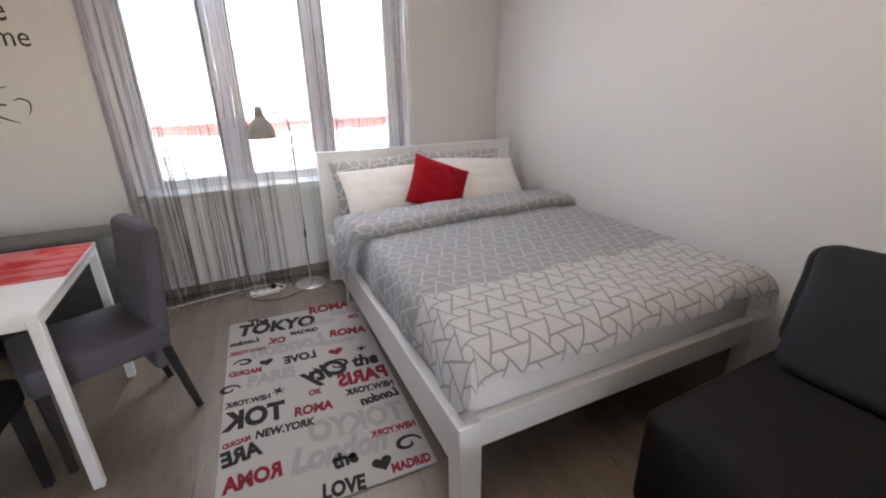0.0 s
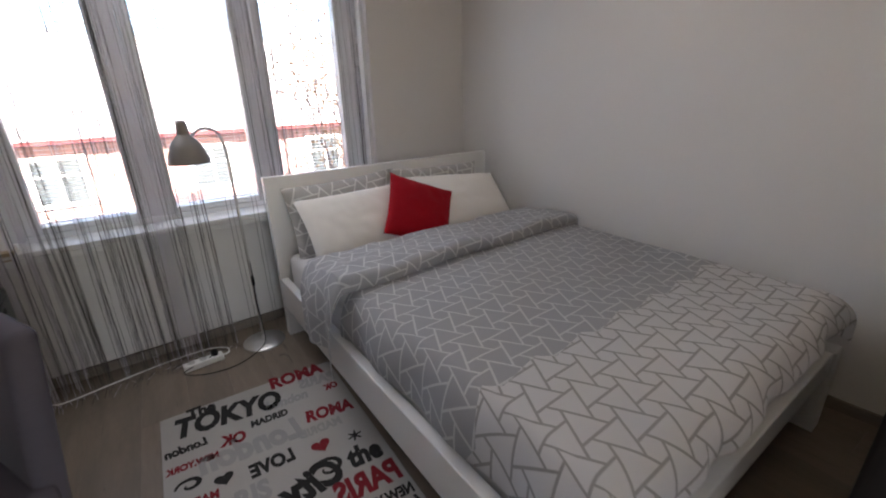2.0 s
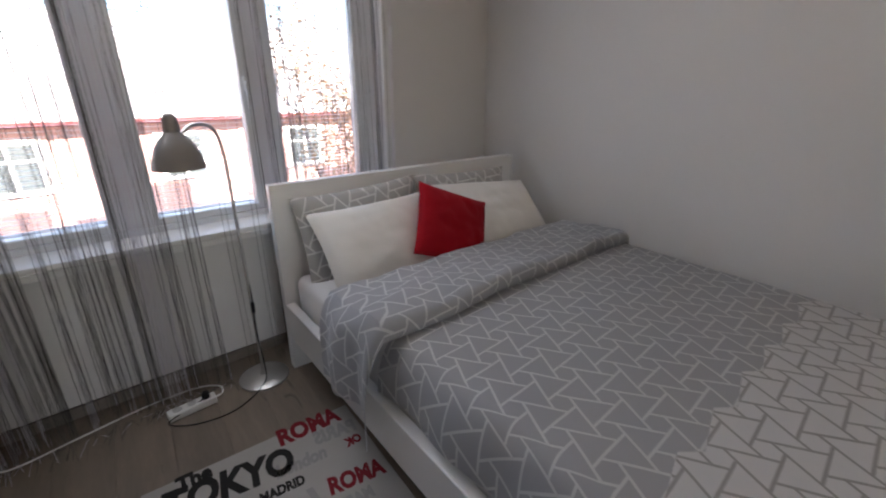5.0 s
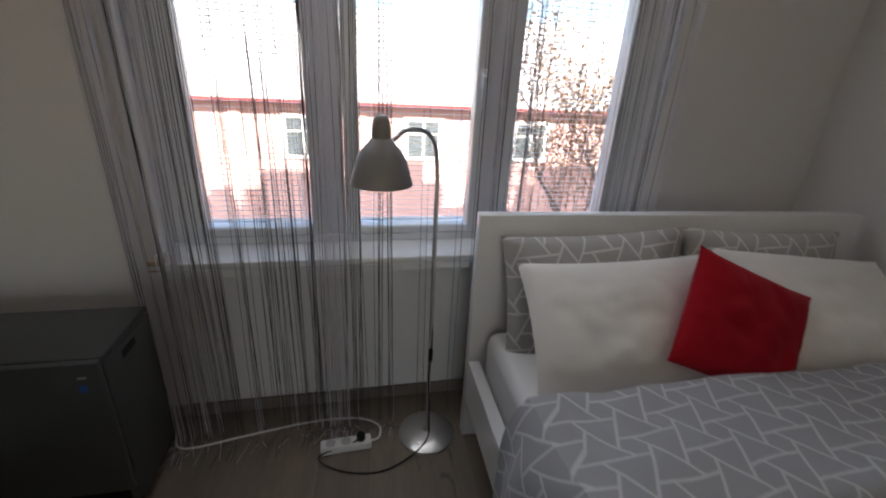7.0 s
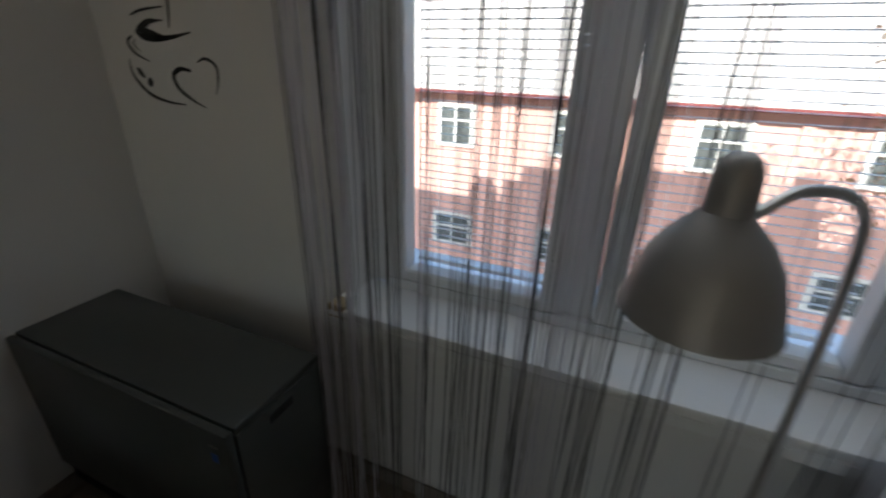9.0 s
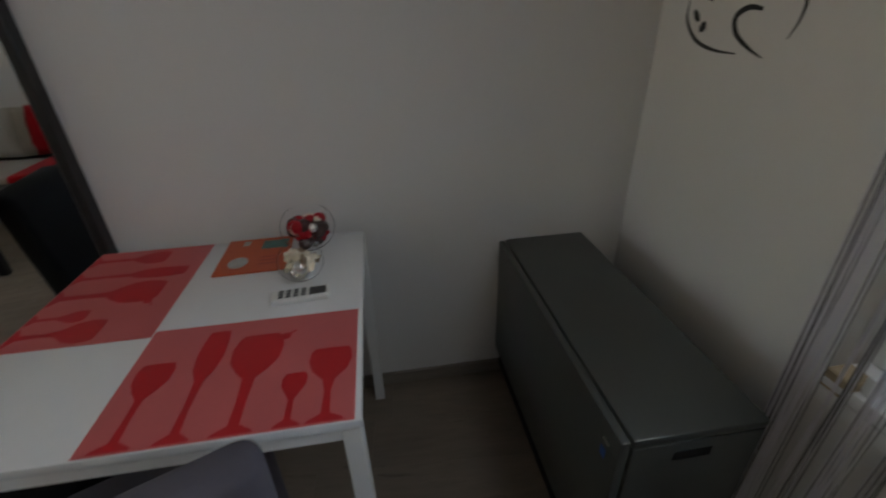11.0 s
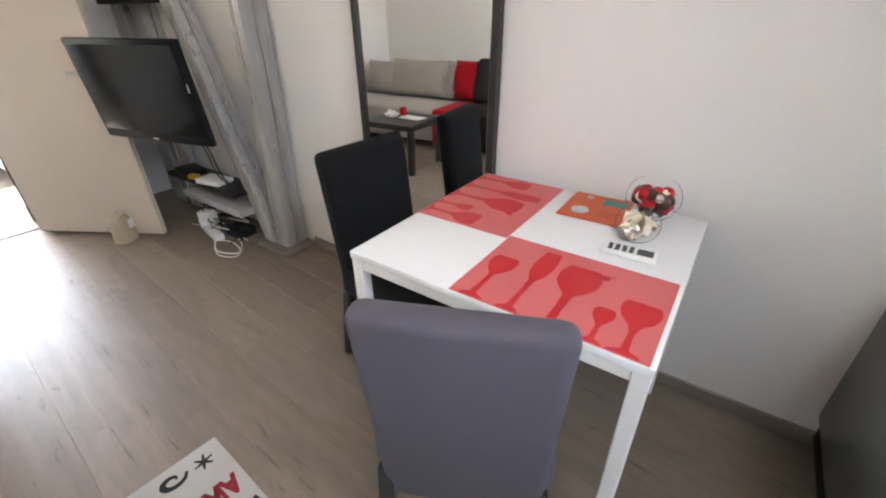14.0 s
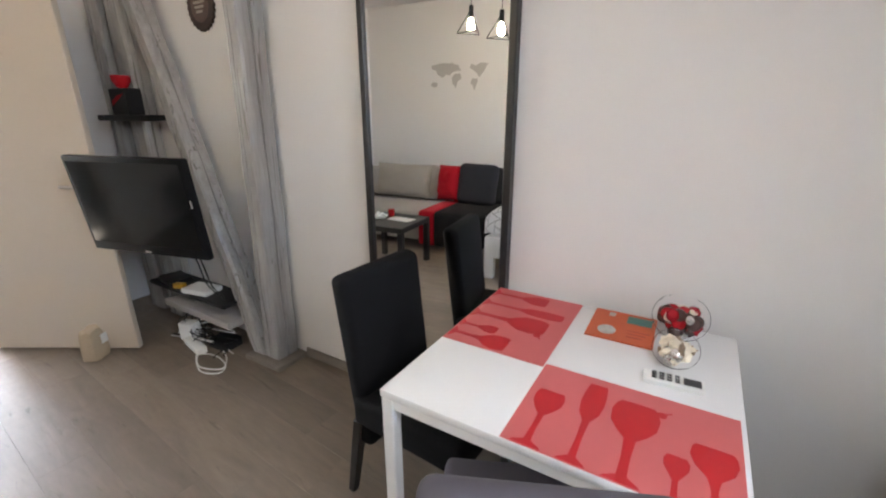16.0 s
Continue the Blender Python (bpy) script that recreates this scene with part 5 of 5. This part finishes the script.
# wall plate
plate = thing("wall_plate", "round dark brown scalloped wall plate with faded lettering", "wall plate", pose(XL, 0.075, 1.945, 0, 90, 0))
BROWN = surface("dark_brown_ceramic", (0.05, 0.03, 0.025), 0.5, var=0.2)
out = [((0.115 + 0.006 * math.cos(24 * a * math.pi / 48)) * math.cos(2 * math.pi * a / 96), (0.115 + 0.006 * math.cos(24 * a * math.pi / 48)) * math.sin(2 * math.pi * a / 96)) for a in range(96)]
part("disc", prism(out, 0.001, 0.014), BROWN, plate, smooth=False)
part("centre", lathe([(0.0, 0.0142), (0.075, 0.0142), (0.078, 0.017), (0.07, 0.018), (0.0, 0.018)], 36), surface("brown_relief", (0.12, 0.075, 0.06), 0.5, var=0.2), plate)
bm = bmesh.new()
for k in range(3):
    add_box(bm, -0.025 + k * 0.022, -0.013 + k * 0.022, -0.05 + 0.008 * k, 0.05 - 0.012 * k, 0.0181, 0.019)
part("lettering_band", bm, surface("faded_cream", (0.4, 0.35, 0.3), 0.6), plate)
# door handle
hd = part("handle", tube(curve_points([(0.84, -0.041, 1.03), (0.84, -0.085, 1.03), (0.80, -0.092, 1.03), (0.73, -0.09, 1.03)], 5), 0.009, 8), STEEL, door)
part("key_plate", box(0.82, 0.86, -0.044, -0.0402, 0.93, 1.10, 0.001), STEEL, door)

# ---- on the east wall and above ----
GREYV = surface("grey_vinyl_map", (0.50, 0.48, 0.46), 0.6, var=0.05, bump=0)
world_map = thing("wall_map", "grey vinyl world map sticker on the wall", "wall sticker", pose(XR - 0.0015, 0.17, 1.88, 90, 0, -90))
LANDS = [("north_america", [(-.52, .15), (-.40, .17), (-.30, .13), (-.22, .15), (-.20, .10), (-.27, .05), (-.33, .0), (-.36, -.04), (-.42, .02), (-.46, .09)]), ("south_america", [(-.33, -.05), (-.26, -.06), (-.22, -.11), (-.27, -.19), (-.30, -.24), (-.32, -.14)]), ("africa", [(-.06, .02), (.04, .02), (.10, -.04), (.07, -.12), (.03, -.19), (-.01, -.10), (-.06, -.05)]), ("europe_and_asia", [(-.06, .06), (-.02, .14), (.10, .17), (.26, .18), (.46, .15), (.44, .10), (.36, .07), (.32, .0), (.24, -.03), (.20, .02), (.12, .0), (.07, .05), (.0, .05)]), ("australia", [(.34, -.11), (.42, -.09), (.46, -.14), (.42, -.18), (.35, -.16)])]
for nm, pts in LANDS:
    edge = []
    for a, b in zip(pts, pts[1:] + pts[:1]):
        for k in range(4):
            p = Vector((*a, 0)).lerp(Vector((*b, 0)), k / 4)
            p += 0.022 * noise.noise_vector(p * 17)
            edge.append((0.46 + (p.x - 0.46) * 0.8, p.y * 0.8 + 0.02))
    part(nm, prism(edge, 0.0, 0.0008), GREYV, world_map, smooth=False)
BULB = glow_mat("warm_bulb", (1.0, 0.82, 0.55), 12.0)
for px, py, pz in ((1.58, 0.82, 2.14), (1.56, 1.10, 2.08)):
    pend = thing("pendant_lamp", "black wire-frame pendant lamp with a lit bulb", "pendant lamp", pose(px, py, pz), "pendant lamps")
    part("cord", tube([(0, 0, 0.14), (0, 0, CEIL_Z - pz)], 0.0035, 6), BLACK_PL, pend)
    part("holder", lathe([(0, 0.16), (0.02, 0.16), (0.022, 0.07), (0, 0.07)], 14), BLACK_PL, pend)
    part("bulb", lathe([(0, -0.03), (0.02, -0.026), (0.032, 0.0), (0.026, 0.03), (0.014, 0.06), (0, 0.07)], 18), BULB, pend)
    top = Vector((0, 0, 0.13))
    ring = [Vector((0.12 * math.cos(a), 0.12 * math.sin(a), -0.05)) for a in (0.3, 0.3 + 2 * math.pi / 3, 0.3 + 4 * math.pi / 3)]
    for a in range(3):
        part("wire", tube([top, ring[a]], 0.005, 6), BLACK_PL, pend)
        part("wire", tube([ring[a], ring[(a + 1) % 3]], 0.005, 6), BLACK_PL, pend)
# on the coffee table
carton("magazine", "white magazine lying on the coffee table", "magazine", CX + 0.32, CY + 0.36, 0.45, 0.14, 0.24, 0.006, 8, WHITE_PL)
cup = thing("red_cup", "small red cup on the coffee table", "cup", pose(CX + 0.40, CY + 0.20, 0.45))
part("cup_body", lathe([(0, 0.001), (0.028, 0.001), (0.035, 0.07), (0.031, 0.07), (0.025, 0.006), (0, 0.006)], 20), surface("red_glaze", (0.4, 0.01, 0.015), 0.25), cup)
dish = thing("sugar_dish", "white dish with small white pieces on the coffee table", "dish", pose(CX + 0.28, CY + 0.15, 0.45))
part("dish_body", lathe([(0, 0.001), (0.045, 0.001), (0.075, 0.03), (0.071, 0.03), (0.043, 0.006), (0, 0.006)], 24), WHITE_PL, dish)
for k in range(7):
    o = part("piece", box(-0.013, 0.013, -0.013, 0.013, -0.013, 0.013, 0.004), WHITE_PL, dish)
    o.matrix_basis = pose(0.03 * math.cos(k), 0.03 * math.sin(k), 0.025 + 0.012 * (k % 3), 20 * k, 30 * k, 0)

# ---- kitchen beyond the doorway ----
TILE = surface("kitchen_floor_vinyl", (0.30, 0.265, 0.225), 0.4, var=0.06)
KX0, KX1, KY0, KY1 = -0.62, 2.4, -4.02, YS - 0.18
structure("kitchen_floor", box(KX0, KX1, KY0, KY1, -0.12, -0.004), TILE, "grey-brown kitchen floor in sunlight", "floor")
structure("kitchen_ceiling", box(KX0 - 0.2, KX1 + 0.2, KY0 - 0.15, KY1, 2.6, 2.75), CEIL, "white kitchen ceiling", "ceiling")
structure("kitchen_wall_west", box(KX0 - 0.2, KX0, KY0, KY1, -0.1, 2.6), WALL, "white kitchen wall", "wall")
structure("kitchen_wall_east", box(KX1, KX1 + 0.2, KY0, KY1, -0.1, 2.6), WALL, "white kitchen wall", "wall")
bm = bmesh.new()
add_box(bm, KX0 - 0.2, -0.2, KY0 - 0.15, KY0, -0.1, 2.6)
add_box(bm, 2.0, KX1 + 0.2, KY0 - 0.15, KY0, -0.1, 2.6)
add_box(bm, -0.2, 2.0, KY0 - 0.15, KY0, -0.1, 0.95)
add_box(bm, -0.2, 2.0, KY0 - 0.15, KY0, 2.2, 2.6)
structure("kitchen_wall_south", bm, WALL, "white kitchen wall with a window", "wall")


def base_cabinet(m, w):
    c = thing("kitchen_cabinet", "white kitchen base cabinet with dark bar handles", "cabinet", m, "kitchen base cabinets")
    part("carcass", box(0.001, w - 0.001, 0.02, 0.58, 0.10, 0.86, 0.002), WHITE_LACQ, c)
    part("plinth", box(0.001, w - 0.001, 0.06, 0.5, 0.0, 0.10, 0.002), surface("grey_plinth", (0.18, 0.17, 0.16), 0.5), c)
    for z0, z1 in ((0.11, 0.47), (0.475, 0.665), (0.67, 0.855)):
        d = part("drawer_front", box(0.004, w - 0.004, 0.0, 0.019, z0, z1, 0.002), WHITE_LACQ, c)
        part("handle", tube([(w / 2 - 0.07, -0.025, z1 - 0.05), (w / 2 + 0.07, -0.025, z1 - 0.05)], 0.006, 8), BLACK_PL, d)


for k in range(3):
    base_cabinet(pose(0.02 + k * 0.6, KY0 + 0.6, 0) @ pose(0.6, 0, 0, 0, 0, 180), 0.6)
for k in range(3):
    base_cabinet(pose(0.11, -3.4 + 0.6 * k, 0, 0, 0, 90), 0.6)
WORKTOP = surface("grey_worktop", (0.22, 0.20, 0.19), 0.35, var=0.15, big=20)
tagged(finish("worktop", box(KX0 + 0.002, 1.83, KY0 + 0.002, -3.40, 0.86, 0.90, 0.004), WORKTOP), "grey laminate kitchen worktop on white cabinets", "worktop")
tagged(finish("worktop", box(KX0 + 0.002, 0.13, -3.399, -1.59, 0.86, 0.90, 0.004), WORKTOP), "grey laminate kitchen worktop on white cabinets", "worktop")

# ---- laminate planks ----
# the boards lie a few degrees askew to the walls
r = random.Random(5)
pw, plen, askew = 0.197, 1.29, -4.0
turn = pose(0, 0, 0, 0, 0, askew)
for row in range(-8, 15):
    x = 0.528 + row * pw
    y = -1.6 - r.uniform(0.0, 1.25)
    while y < 4.0:
        mid = turn @ Vector((x + pw / 2, y + plen / 2, 0))
        y0, y1 = max(y, YSE - 0.12 + math.tan(radians(-askew)) * x), min(y + plen, YN + 0.1 + math.tan(radians(-askew)) * x)
        if y1 - y0 > 0.03 and XL - 0.15 < mid.x < XR + 0.15:
            plank = part("plank", box(x + 0.0002, x + pw - 0.0002, y0 + 0.0002, y1 - 0.0002, -0.0075, 0.0, 0.0006), LAM, floor, smooth=False)
            plank.matrix_basis = turn
        y += plen
